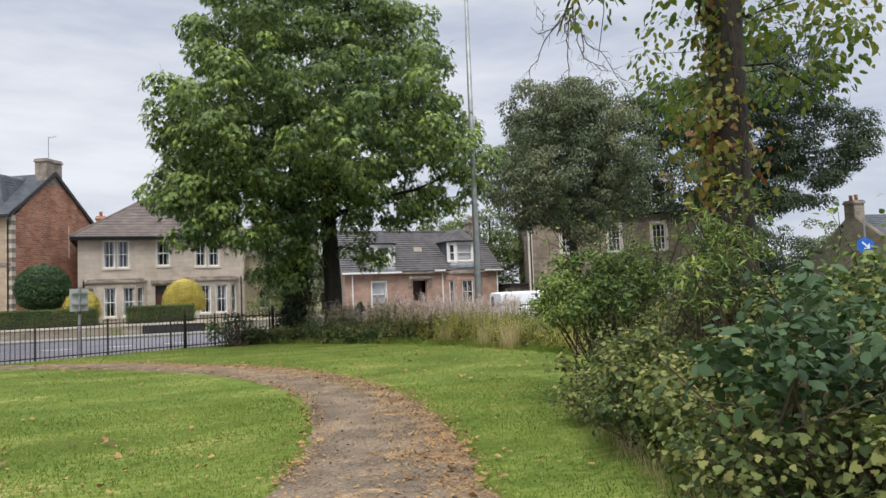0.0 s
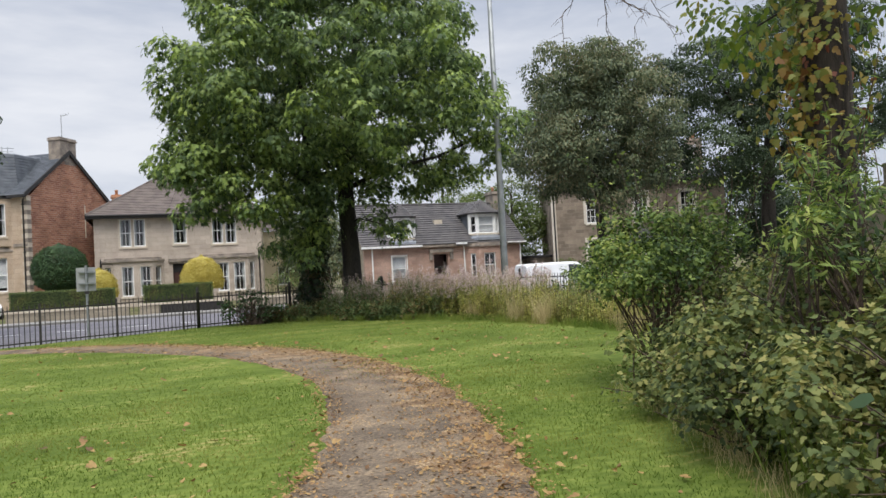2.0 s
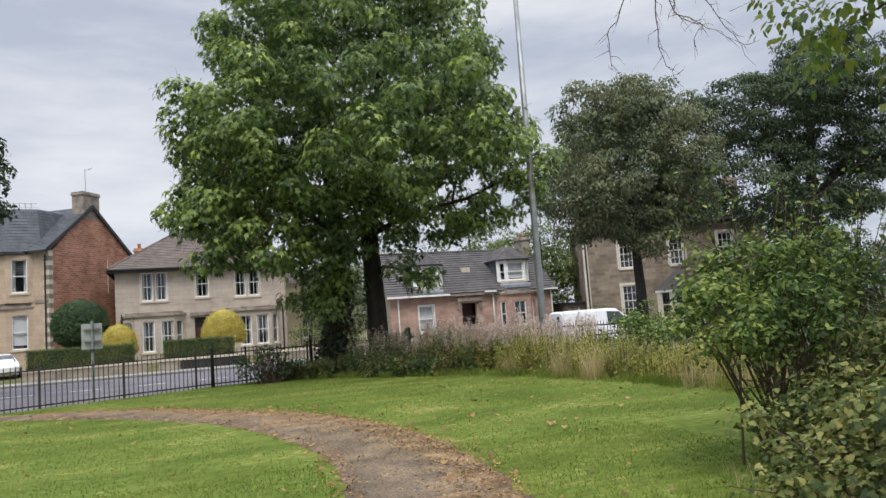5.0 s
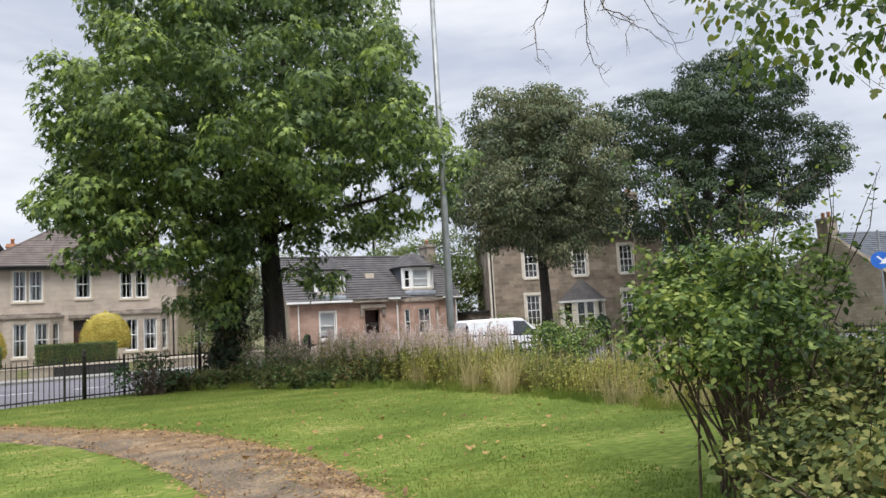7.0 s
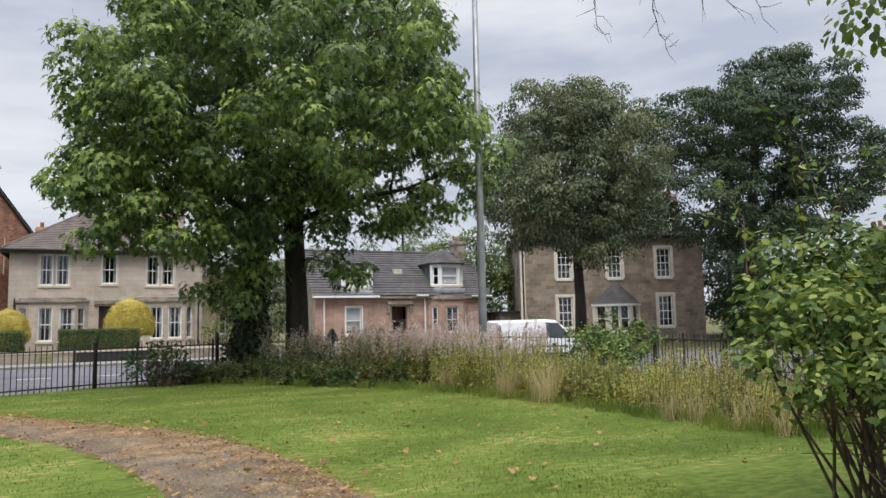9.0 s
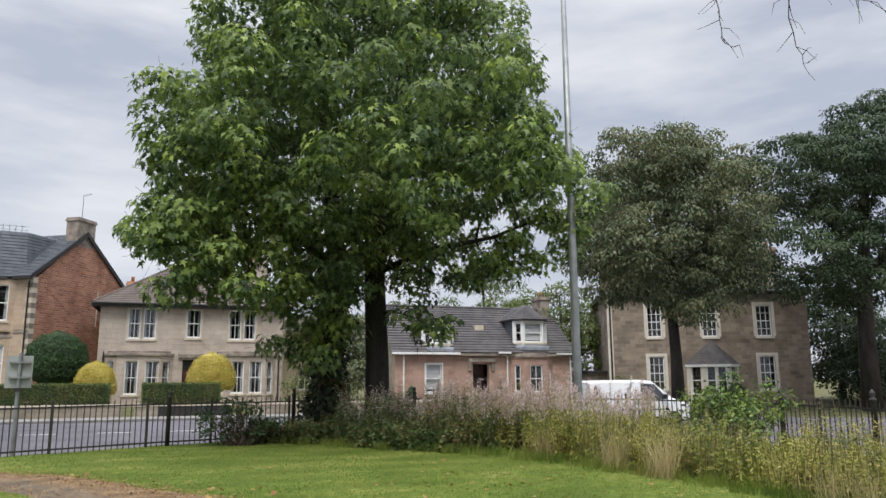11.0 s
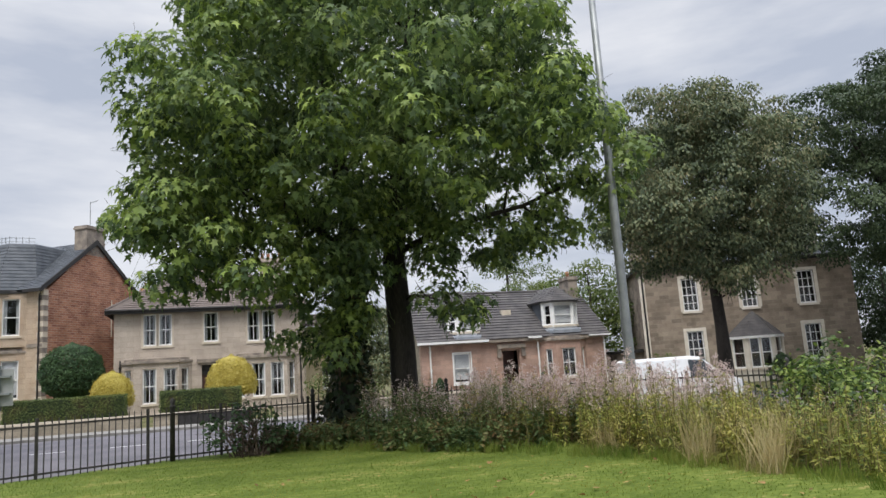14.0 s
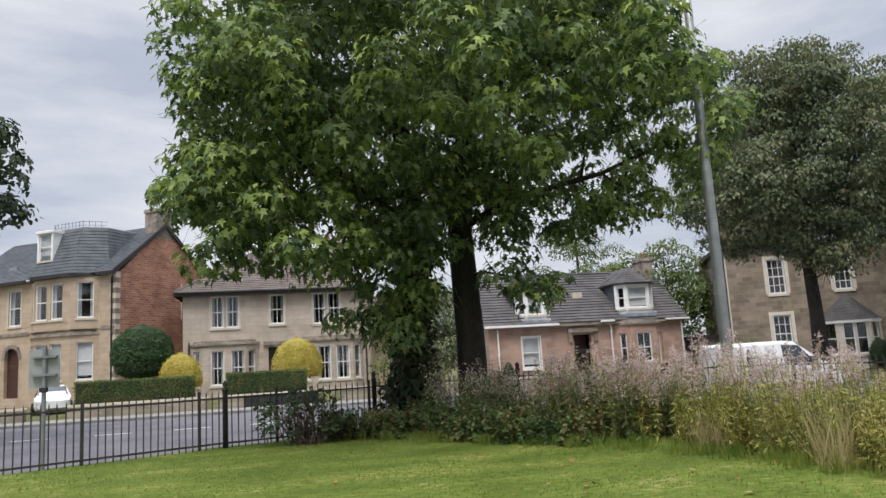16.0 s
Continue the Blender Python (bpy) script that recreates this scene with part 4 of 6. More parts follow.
part("eave_shadow_board", Build().box(-0.3, -0.32, EV - 0.2, W + 0.2, -0.002, EV - 0.02), M_STAIN, rf)
for x0, x1, z0, z1 in ((1.9, 4.15, 3.8, 5.4), (8.45, 11.05, 3.95, 5.55)):
    d = x1 - x0
    part("dormer_cheek", Build().box(x0 + 0.05, 0.5, z0 - 0.2, x0 + 0.2, 3.0, z1), M_SLATE, vc)
    part("dormer_cheek", Build().box(x1 - 0.2, 0.5, z0 - 0.2, x1 - 0.05, 3.0, z1), M_SLATE, vc)
    front_w = d - 1.1
    b = Build()
    wall_open(b, x0 + 0.55, x1 - 0.55, z0 - 0.1, z1, -0.05, 0.05, [(x0 + 0.65, x1 - 0.65, z0 + 0.12, z1 - 0.15)])
    part("dormer_front", b, M_WHITE, vc, "white painted dormer bay")
    window(vc, x0 + 0.65, z0 + 0.12, d - 1.3, z1 - z0 - 0.27, -0.05, cols=1, cover="blind")
    for side in (0, 1):
        m = pose(x0, 0.5, 0, 0, 0, -45) if side == 0 else pose(x1 - 0.55, -0.05, 0, 0, 0, 45)
        s = Build()
        wall_open(s, 0, 0.778, z0 - 0.1, z1, 0, 0.1, [(0.16, 0.62, z0 + 0.12, z1 - 0.15)])
        part("dormer_side", s, M_WHITE, vc, at=m)
        window(vc, 0, 0, 0.46, z1 - z0 - 0.27, place=m @ pose(0.16, 0, z0 + 0.12), cols=1, cover="dark")
    rg = [(x0 - 0.15, 0.55), (x0 + 0.45, -0.25), (x1 - 0.45, -0.25), (x1 + 0.15, 0.55), (x1 + 0.15, 3.0), (x0 - 0.15, 3.0)]
    part("dormer_eave", Build().prism(rg, z1, z1 + 0.1), M_DARK, vc)
    r = Build()
    ap, bk = ((x0 + x1) / 2, 0.75, z1 + 1.15), ((x0 + x1) / 2, 3.6, z1 + 1.15)
    for k in range(3):
        slope(r, (*rg[k], z1 + 0.1), (*rg[k + 1], z1 + 0.1), ap, ap, 8, 0.025)
    slope(r, (*rg[3], z1 + 0.1), (*rg[4], z1 + 0.1), ap, bk, 8, 0.025)
    slope(r, (*rg[5], z1 + 0.1), (*rg[0], z1 + 0.1), bk, ap, 8, 0.025)
    part("dormer_roof", r, M_TILE_C, vc)
    part("lead_apron", Build().prism([(x0 - 0.35, 0.5), (x0 + 0.35, -0.3), (x1 - 0.35, -0.3), (x1 + 0.35, 0.5)], z0 - 0.42, z0 - 0.1, 0.12), M_LEAD, vc, "lead apron under the dormer")
part("skylight", Build().box(6.1, 1.55, 4.95, 6.75, 1.95, 5.3), M_MARGIN, vc)
chimney(vc, W - 0.75, W - 0.05, 2.9, 4.3, 5.6, 7.6, M_STAIN, 1)
for x in (0.55, 7.75, W - 0.1):
    pipe(vc, x, -0.1, 0, 3.05, M_WHITE)

# ---- grey rubble house ----
vd = thing("rubble_stone_house", pose(31.3, 48.7, -0.15, 0, 0, -24), "grey brown rubble stone house with pale window margins and bay porch", "house")
EV = 7.35
holes = [(-0.05, 0.92, 4.32, 6.4), (3.58, 4.55, 4.32, 6.4), (7.08, 8.08, 4.32, 6.4), (-0.05, 0.95, 0.85, 3.05), (7.1, 8.1, 0.85, 3.05), (2.7, 5.4, 0.3, 2.45)]
b = Build()
wall_open(b, -2.65, 10.4, -0.4, EV, 0, 0.45, holes)
part("front_wall", b, M_RUBBLE, vd)
part("side_wall", Build().box(-2.65, 0.452, -0.4, -2.25, 9, EV), M_RUBBLE, vd)
part("side_wall", Build().box(10.0, 0.452, -0.4, 10.4, 9, EV), M_RUBBLE, vd)
part("back_wall", Build().box(-2.248, 8.6, -0.4, 9.998, 9, EV), M_RUBBLE, vd)
part("inner_wall", Build().box(-2.24, 3, -0.4, 9.99, 3.1, EV), M_ROOM, vd)
part("floor_slab", Build().box(-2.24, 0.46, 3.5, 9.99, 2.99, 3.7), M_ROOM, vd)
for h in holes[:5]:
    window(vd, h[0], h[2], h[1] - h[0], h[3] - h[2], cols=3, rows=4, margin=M_MARGIN_D, mw=0.2, cover="dark")
bay(vd, 2.35, 5.75, 1.0, 0.9, -0.4, 2.5, [(3.4, 0.62), (4.08, 0.62)], 0.8, M_MARGIN_D, 0.55, 1.85, roof_mat=M_TILE_C, top=M_WHITE, cover="dark", cols=1, rows=1, apex=(4.05, -0.02, 4.1))
hip_roof(vd, -2.65, 10.4, 0, 9, EV, 9.7, M_SLATE, 0.25, 20)
part("corner_pipe", Build().tube([(-2.5, -0.08, 0), (-2.5, -0.08, 7.1)], 0.06, 7), M_DARK, vd)
part("corner_margin", Build().box(-2.7, -0.04, -0.4, -2.35, -0.002, EV - 0.1), M_MARGIN_D, vd)
part("dormer", Build().box(6.9, -0.1, 7.6, 7.1, 3, 9.6).box(8.1, -0.1, 7.6, 8.3, 3, 9.6).box(7.1, -0.1, 7.6, 8.1, 3, 7.85).box(6.8, -0.2, 9.6, 8.4, 3, 9.8, 0.03), M_WHITE, vd, "white dormer on the slate roof")
window(vd, 7.1, 7.85, 1.0, 1.75, -0.1, cols=1, cover="dark")
chimney(vd, -2.4, -1.3, 4.0, 5.2, 7.4, 11.0, M_RUBBLE, 3)
chimney(vd, 9.1, 10.2, 4.0, 5.2, 7.4, 11.0, M_RUBBLE, 3)

# ---- far gabled house and garage ----
ve = thing("gabled_house", pose(48.2, 40.4, -0.1, 0, 0, -102.8), "pale stone gabled house with slate roof", "house")
b = Build()
for y in (0, 0.35):
    b.poly((0, y, -0.3), (9, y, -0.3), (9, y, 3.0), (4.5, y, 6.05), (0, y, 3.0))
b.poly((0, 0, 3.0), (4.5, 0, 6.05), (4.5, 0.35, 6.05), (0, 0.35, 3.0)).poly((9, 0, 3.0), (4.5, 0, 6.05), (4.5, 0.35, 6.05), (9, 0.35, 3.0))
part("gable_wall", b, M_GARDENWALL, ve)
part("front_wall", Build().box(8.65, 0.352, -0.3, 9, 18, 3.0), M_GARDENWALL, ve)
part("back_wall", Build().box(0, 0.352, -0.3, 0.35, 18, 3.0).box(0.352, 17.7, -0.3, 8.648, 18, 3.0), M_GARDENWALL, ve)
b = Build()
slope(b, (9.3, 0.3, 2.9), (9.3, 18.2, 2.9), (4.5, 0.3, 6.0), (4.5, 18.2, 6.0), 20)
slope(b, (-0.3, 18.2, 2.9), (-0.3, 0.3, 2.9), (4.5, 18.2, 6.0), (4.5, 0.3, 6.0), 20)
part("roof", b, M_SLATE, ve)
part("skew_stone", Build().tube([(9.3, 0.15, 2.95), (4.5, 0.15, 6.15)], 0.14, 4), M_GARDENWALL, ve)
chimney(ve, 4.0, 5.0, 0.0, 0.8, 5.7, 7.0, M_GARDENWALL, 2)
dm = part("dormer", Build().box(7.6, 5.5, 3.7, 8.9, 8.2, 5.0).box(7.4, 5.3, 5.0, 9.1, 8.4, 5.15), M_LEAD, ve, "lead clad dormer")
part("dormer_window", Build().box(8.9, 5.8, 3.9, 8.94, 7.9, 4.8), M_WHITE, dm)
gs = thing("garage", pose(28.0, 51.2, -0.2, 0, 0, -6), "low dark garage with flat roof between the houses", "garage")
part("wall_block", Build().box(0, 0, -0.3, 3.6, 5, 2.0), M_STAIN, gs)
part("flat_roof", Build().box(-0.15, -0.2, 2.002, 3.75, 5.1, 2.2, 0.02), M_DARK, gs)

# ---- garden walls, hedges and topiary ----
for x0, x1 in ((-30, -9.2), (-7.35, -0.95), (-0.35, 0.8), (0.85, 4.5), (5.6, 13.2), (14.2, 24)):
    g = thing("garden_wall", pose(x0, 48.9, -0.5), "low sandstone garden wall with flat coping", "wall", "roadside garden walls")
    part("masonry", Build().box(0, 0, 0, x1 - x0, 0.3, 0.66), M_DARK if x0 == 0.85 else M_GARDENWALL, g)
    part("coping", Build().box(-0.04, -0.05, 0.662, x1 - x0 + 0.04, 0.35, 0.78, 0.02), M_MARGIN, g)


def hedge(x0, x1, y0, y1, z0, z1):
    """A clipped hedge: a solid core coloured dark as inner shade, and a skin of small leaves."""
    h = thing("clipped_hedge", pose(x0, y0, z0), "neatly clipped green garden hedge behind the wall", "hedge", "front garden hedges")
    lx, ly, lz = x1 - x0, y1 - y0, z1 - z0
    part("solid_core", Build().box(0.06, 0.06, 0, lx - 0.06, ly - 0.06, lz - 0.06, 0.08), M_IVY_AND_CORE, h)
    n = int(1800 * lx)
    p = rng.random((n, 3)) * [lx, ly, lz]
    nrm = np.zeros((n, 3))
    side = rng.random(n)
    f = side < 0.45
    p[f, 1], nrm[f] = rng.random(f.sum()) * 0.06, (0, -1, 0.5)
    f = (side >= 0.45) & (side < 0.85)
    p[f, 2], nrm[f] = lz - rng.random(f.sum()) * 0.06, (0, 0, 1)
    f = side >= 0.85
    p[f, 0] = np.where(rng.random(f.sum()) < 0.5, 0.02, lx - 0.02)
    nrm[f] = (0, -0.5, 0.5)
    p += rng.normal(size=(n, 3)) * 0.03
    part("foliage", leaf_mesh("foliage", p, nrm + rng.normal(size=(n, 3)) * 0.45, 0.045 + 0.035 * rng.random(n), DIAMOND, M_HEDGE), None, h)
    return h


hedge(-7.3, -1.75, 49.8, 51.0, -0.3, 1.34)
hedge(-0.1, 3.95, 49.8, 51.0, -0.3, 1.36)
hedge(-24, -11, 49.8, 50.9, -0.3, 1.2)


def topiary(x, y, z0, r, h, material, label, stem=0.0, flatb=False, leaf=0.075):
    """A clipped bush: short stem, dense core and a skin of leaves on a rounded form."""
    t = thing("clipped_bush", pose(x, y, z0), label, "bush")
    if stem:
        part("stem", Build().tube([(0, 0, 0), (0.05, 0, stem * 0.6), (0, 0, stem + 0.4)], [0.14, 0.11, 0.09], 8).tube([(0.04, 0, stem * 0.5), (-0.35, 0.05, stem + 0.4)], [0.08, 0.05], 6), M_BARK, t)
    prof = [(r * 0.9, stem), (r * 0.97, stem + h * 0.2), (r * 0.93, stem + h * 0.45), (r * 0.74, stem + h * 0.72), (r * 0.45, stem + h * 0.9), (0.05, stem + h * 0.97)] if flatb else [(r * 0.3, stem), (r * 0.8, stem + h * 0.18), (r * 0.95, stem + h * 0.45), (r * 0.85, stem + h * 0.72), (r * 0.5, stem + h * 0.92), (0.05, stem + h * 0.98)]
    # Green bushes get the dark inner-shade colour as core, golden ones a golden core.
    part("solid_core", Build().lathe(0, 0, [(q * 0.93, z) for q, z in prof], 16), M_IVY_AND_CORE if material is not M_YELLOW else M_YELLOW, t, smooth=True)
    n = int(2600 * r * h)
    zz, aa = rng.random(n), rng.random(n) * 2 * math.pi
    pz = np.array([q[1] for q in prof])
    pr_ = np.array([q[0] for q in prof])
    z = stem + h * zz
    rr = np.interp(z, pz, pr_) * (0.96 + 0.1 * rng.random(n))
    p = np.stack([rr * np.cos(aa), rr * np.sin(aa), z], 1) + rng.normal(size=(n, 3)) * 0.03
    nrm = np.stack([np.cos(aa), np.sin(aa), 0.3 + 1.6 * (zz > 0.75)], 1) + rng.normal(size=(n, 3)) * 0.5
    part("foliage", leaf_mesh("foliage", p, nrm, leaf * (0.7 + 0.6 * rng.random(n)), DIAMOND, material), None, t)
    return t


topiary(3.55, 53.2, -0.12, 1.42, 2.25, M_YELLOW, "golden yellow clipped dome bush behind the hedge", stem=1.05, flatb=True)
topiary(-2.75, 53.2, -0.12, 1.14, 1.9, M_YELLOW, "smaller golden yellow clipped dome bush", stem=0.85, flatb=True)
topiary(-5.3, 56.5, -0.12, 1.78, 3.25, M_ROUND, "large round clipped dark green bush on a short trunk", stem=1.35, leaf=0.1)
topiary(-14.5, 51.5, -0.12, 1.3, 1.9, M_YELLOW, "loose yellow green garden shrub", flatb=True)
topiary(15.35, 50.9, -0.3, 0.35, 1.35, M_ROUND, "small clipped conifer beside the cottage", flatb=True)
topiary(35.2, 45.2, -0.3, 0.6, 1.5, M_ROUND, "dark clipped bush beside the bay porch")

# ---- vehicles ----


def loft(b, sections):
    """A skin through cross sections (each a ring of the same number of points)."""
    n, first = len(sections[0]), len(b.v)
    for s in sections:
        b.v += [tuple(p) for p in s]
    for k in range(len(sections) - 1):
        i = first + k * n
        b.f += [(i + a, i + (a + 1) % n, i + n + (a + 1) % n, i + n + a) for a in range(n)]
    b.f.append(tuple(range(first + n - 1, first - 1, -1)))
    b.f.append(tuple(range(len(b.v) - n, len(b.v))))


def vehicle(name, m, stations, half, paint, label, glass, wheels, lamps, category):
    """A vehicle along x, nose at +x. stations: x, waist height, roof height, roof inset."""
    v = thing(name, m, label, category)
    b, secs = Build(), []
    for x, low, waist, roof, ins, w in stations:
        secs.append([(x, -w + 0.06, low), (x, -w, low + 0.15), (x, -w, waist), (x, -w + ins, roof - 0.1), (x, -w + ins + 0.12, roof), (x, w - ins - 0.12, roof), (x, w - ins, roof - 0.1), (x, w, waist), (x, w, low + 0.15), (x, w - 0.06, low)])
    loft(b, secs)
    body = part("body", b, paint, v, smooth=False)
    for g in glass:
        part("side_window", Build().poly(*g), M_CARGLASS, body)
    for x in wheels:
        for s in (-1, 1):
            y = s * (half - 0.02)
            wh = part("wheel", Build().tube([(x, y - 0.1, 0.31), (x, y + 0.1, 0.31)], 0.31, 18), M_TYRE, v, "black tyre")
            part("rim", Build().tube([(x, y - 0.11, 0.31), (x, y + 0.11, 0.31)], 0.19, 12), M_RIM, wh)
    for q in lamps:
        part("headlamp", Build().box(*q), M_LIGHT, v)
    return v


M_CARGLASS = mat("tinted_car_glass", (0.03, 0.035, 0.04), (0.05, 0.055, 0.06), 2, 0.08, spec=0.8)
VAN = [(-2.25, 0.3, 1.0, 1.78, 0.08, 0.86), (-2.1, 0.22, 1.0, 1.86, 0.1, 0.9), (0.1, 0.22, 1.02, 1.88, 0.12, 0.9), (0.55, 0.22, 1.02, 1.84, 0.14, 0.9), (1.3, 0.22, 1.04, 1.3, 0.1, 0.88), (1.5, 0.22, 1.02, 1.14, 0.08, 0.87), (2.05, 0.25, 0.92, 0.98, 0.1, 0.84), (2.22, 0.32, 0.72, 0.8, 0.12, 0.74)]
van = vehicle("white_van", pose(19.75, 33.6, -0.475, 0, 0, -6), VAN, 0.9, M_CARW, "small white panel van parked at the roadside", [[(0.0, -0.895, 1.08), (1.15, -0.9, 1.1), (0.62, -0.80, 1.7), (0.0, -0.805, 1.74)], [(1.34, -0.72, 1.26), (1.34, 0.72, 1.26), (0.66, 0.62, 1.8), (0.66, -0.62, 1.8)]], (-1.45, 1.4), [(2.0, -0.8, 0.72, 2.2, -0.55, 0.88), (2.0, 0.55, 0.72, 2.2, 0.8, 0.88)], "van")
part("wing_mirror", Build().box(0.95, -1.08, 1.12, 1.08, -0.9, 1.3, 0.02), M_DARK, van)
part("sill_strip", Build().box(-1.1, -0.912, 0.3, 1.0, -0.9, 0.42).box(-1.1, -0.908, 0.66, 1.0, -0.899, 0.72), M_DARK, van)
CAR = [(-2.05, 0.35, 0.8, 0.9, 0.1, 0.78), (-1.9, 0.22, 0.86, 1.02, 0.12, 0.84), (-1.3, 0.2, 0.88, 1.4, 0.2, 0.86), (-0.5, 0.2, 0.88, 1.46, 0.22, 0.86), (0.3, 0.2, 0.88, 1.42, 0.22, 0.86), (1.05, 0.2, 0.88, 0.96, 0.1, 0.86), (1.8, 0.22, 0.78, 0.84, 0.1, 0.82), (2.05, 0.32, 0.6, 0.68, 0.12, 0.7)]
GL = [[(-1.35, -0.86, 0.92), (0.85, -0.86, 0.92), (0.32, -0.66, 1.34), (-1.2, -0.68, 1.34)], [(1.0, -0.72, 0.98), (1.0, 0.72, 0.98), (0.36, 0.6, 1.4), (0.36, -0.6, 1.4)]]
vehicle("parked_car", pose(-9.3, 53.6, -0.2, 0, 0, -75), CAR, 0.86, M_CARW, "white hatchback parked on a driveway facing the road", GL, (-1.3, 1.3), [(1.85, -0.75, 0.55, 2.07, -0.5, 0.7), (1.85, 0.5, 0.55, 2.07, 0.75, 0.7)], "car")

# ---- lamp post and signs ----
lp = thing("street_lamp", pose(11.52, 23.57, -0.2), "tall tapered galvanised steel street lamp column", "street lamp")
part("column", Build().lathe(0, 0, [(0.13, 0), (0.115, 2.0), (0.1, 6.0), (0.072, 12.6)], 14), M_STEEL, lp, smooth=True)
part("access_door", Build().box(-0.06, -0.135, 0.7, 0.06, -0.11, 1.3, 0.01), M_STEEL, lp)
part("cap", Build().lathe(0, 0, [(0.085, 12.6), (0.085, 12.75), (0.03, 12.8)], 12), M_SIGN, lp)
sg = thing("road_sign", pose(-1.33, 24.62, -0.25), "grey back of a road sign on a steel pole", "road sign")
part("pole", Build().tube([(0, 0, 0), (0, 0, 2.32)], 0.038, 10), M_STEEL, sg)
part("panel", Build().box(-0.27, 0.04, 1.58, 0.24, 0.06, 2.26, 0.006), M_SIGN, sg)
for z in (1.78, 2.1):
    part("clamp", Build().box(-0.2, -0.05, z, 0.2, 0.038, z + 0.04), M_STEEL, sg)
part("bracket", Build().box(-0.06, -0.08, 1.5, 0.06, 0.03, 1.58), M_DARK, sg)
bs = thing("direction_sign", pose(26.3, 19.5, -0.475, 0, 0, -58), "round blue road sign with white arrow on a pole", "road sign")
part("pole", Build().tube([(0, 0.06, 0), (0, 0.06, 4.2)], 0.04, 10), M_STEEL, bs)
part("disc", Build().tube([(0, 0, 3.15), (0, 0.02, 3.15)], 0.3, 24), M_BLUE, bs)
b = Build()
b.poly((-0.12, -0.004, 3.27), (-0.08, -0.004, 3.31), (0.1, -0.004, 3.13), (0.06, -0.004, 3.09)).poly((0.16, -0.004, 3.02), (0.16, -0.004, 3.24), (-0.05, -0.004, 3.02))
part("arrow", b, M_WHITE, bs)

# ---- park railings ----
bar_me = Build().tube([(0, 0, 0), (0, 0, 1.06)], [0.0115, 0.0115], 6).tube([(0, 0, 1.06), (0, 0, 1.12)], [0.0115, 0.002], 6).mesh("bar", M_IRON)
post_me = Build().lathe(0, 0, [(0.055, 0), (0.05, 1.1), (0.062, 1.12), (0.062, 1.15), (0.03, 1.17), (0.05, 1.22), (0.045, 1.26), (0.005, 1.31)], 10).mesh("post", M_IRON, True)
thin_me = Build().box(-0.028, -0.012, 0, 0.028, 0.012, 1.12).mesh("standard", M_IRON)
LINE = [(-14.5, 17.95), (-5.9, 21.45), (-3.25, 22.6), (1.7, 25.2), (4.7, 26.2), (8.2, 27.0), (10.6, 26.3), (12.3, 24.0), (13.25, 20.7), (13.2, 18.5), (12.95, 16.2), (12.2, 12.6), (11.6, 9.0)]
for (ax, ay), (bx, by) in zip(LINE, LINE[1:]):
    ln = math.hypot(bx - ax, by - ay)
    f = thing("iron_railing", pose(ax, ay, ground_z(ax, ay) - 0.04, 0, 0, math.degrees(math.atan2(by - ay, bx - ax))), "dark painted iron park railing with spiked bars", "railing", "park railings")
    part("rail", Build().box(0, -0.009, 0.955, ln, 0.009, 0.99), M_IRON, f)
    part("rail", Build().box(0, -0.009, 0.11, ln, 0.009, 0.145), M_IRON, f)
    part("post", post_me, None, f)
    n = int(ln / 0.125)
    for k in range(1, n):
        if k % 16 == 8 and n > 12:
            part("standard", thin_me, None, f, at=pose(k * ln / n, 0, 0))
        else:
            part("bar", bar_me, None, f, at=pose(k * ln / n, 0, 0, rng.normal() * 0.35, rng.normal() * 0.35, 0))

# ---- trees ----
BIG = [(6.2, 25.8, 8.6, 5.0, 5.4, 4.4), (6.3, 25.8, 13.2, 3.6, 3.9, 3.2), (3.7, 25.2, 10.0, 1.7, 3.0, 2.4), (9.1, 25.4, 9.8, 1.7, 3.0, 2.4), (2.9, 24.8, 6.8, 1.9, 3.0, 2.2), (2.6, 24.6, 4.4, 1.7, 2.2, 1.2), (10.6, 25.2, 6.4, 2.1, 3.0, 2.2), (6.3, 21.8, 6.8, 4.2, 2.4, 2.2), (6.0, 29.0, 7.0, 4.5, 2.5, 3.0), (2.4, 24.6, 6.2, 1.5, 2.0, 1.9), (2.8, 23.8, 3.5, 1.3, 1.4, 0.6), (7.9, 25.0, 3.1, 0.7, 0.8, 0.6), (11.9, 24.2, 6.1, 0.8, 1.1, 1.2), (10.7, 24.6, 7.5, 1.2, 1.6, 1.3), (4.4, 24.6, 3.9, 1.6, 1.7, 0.9), (8.6, 25.2, 4.6, 1.9, 2.0, 0.9), (5.0, 25.6, 2.7, 0.7, 0.7, 0.7), (1.75, 24.6, 5.0, 1.1, 1.5, 1.1), (2.0, 24.2, 4.1, 1.0, 1.3, 0.7)]
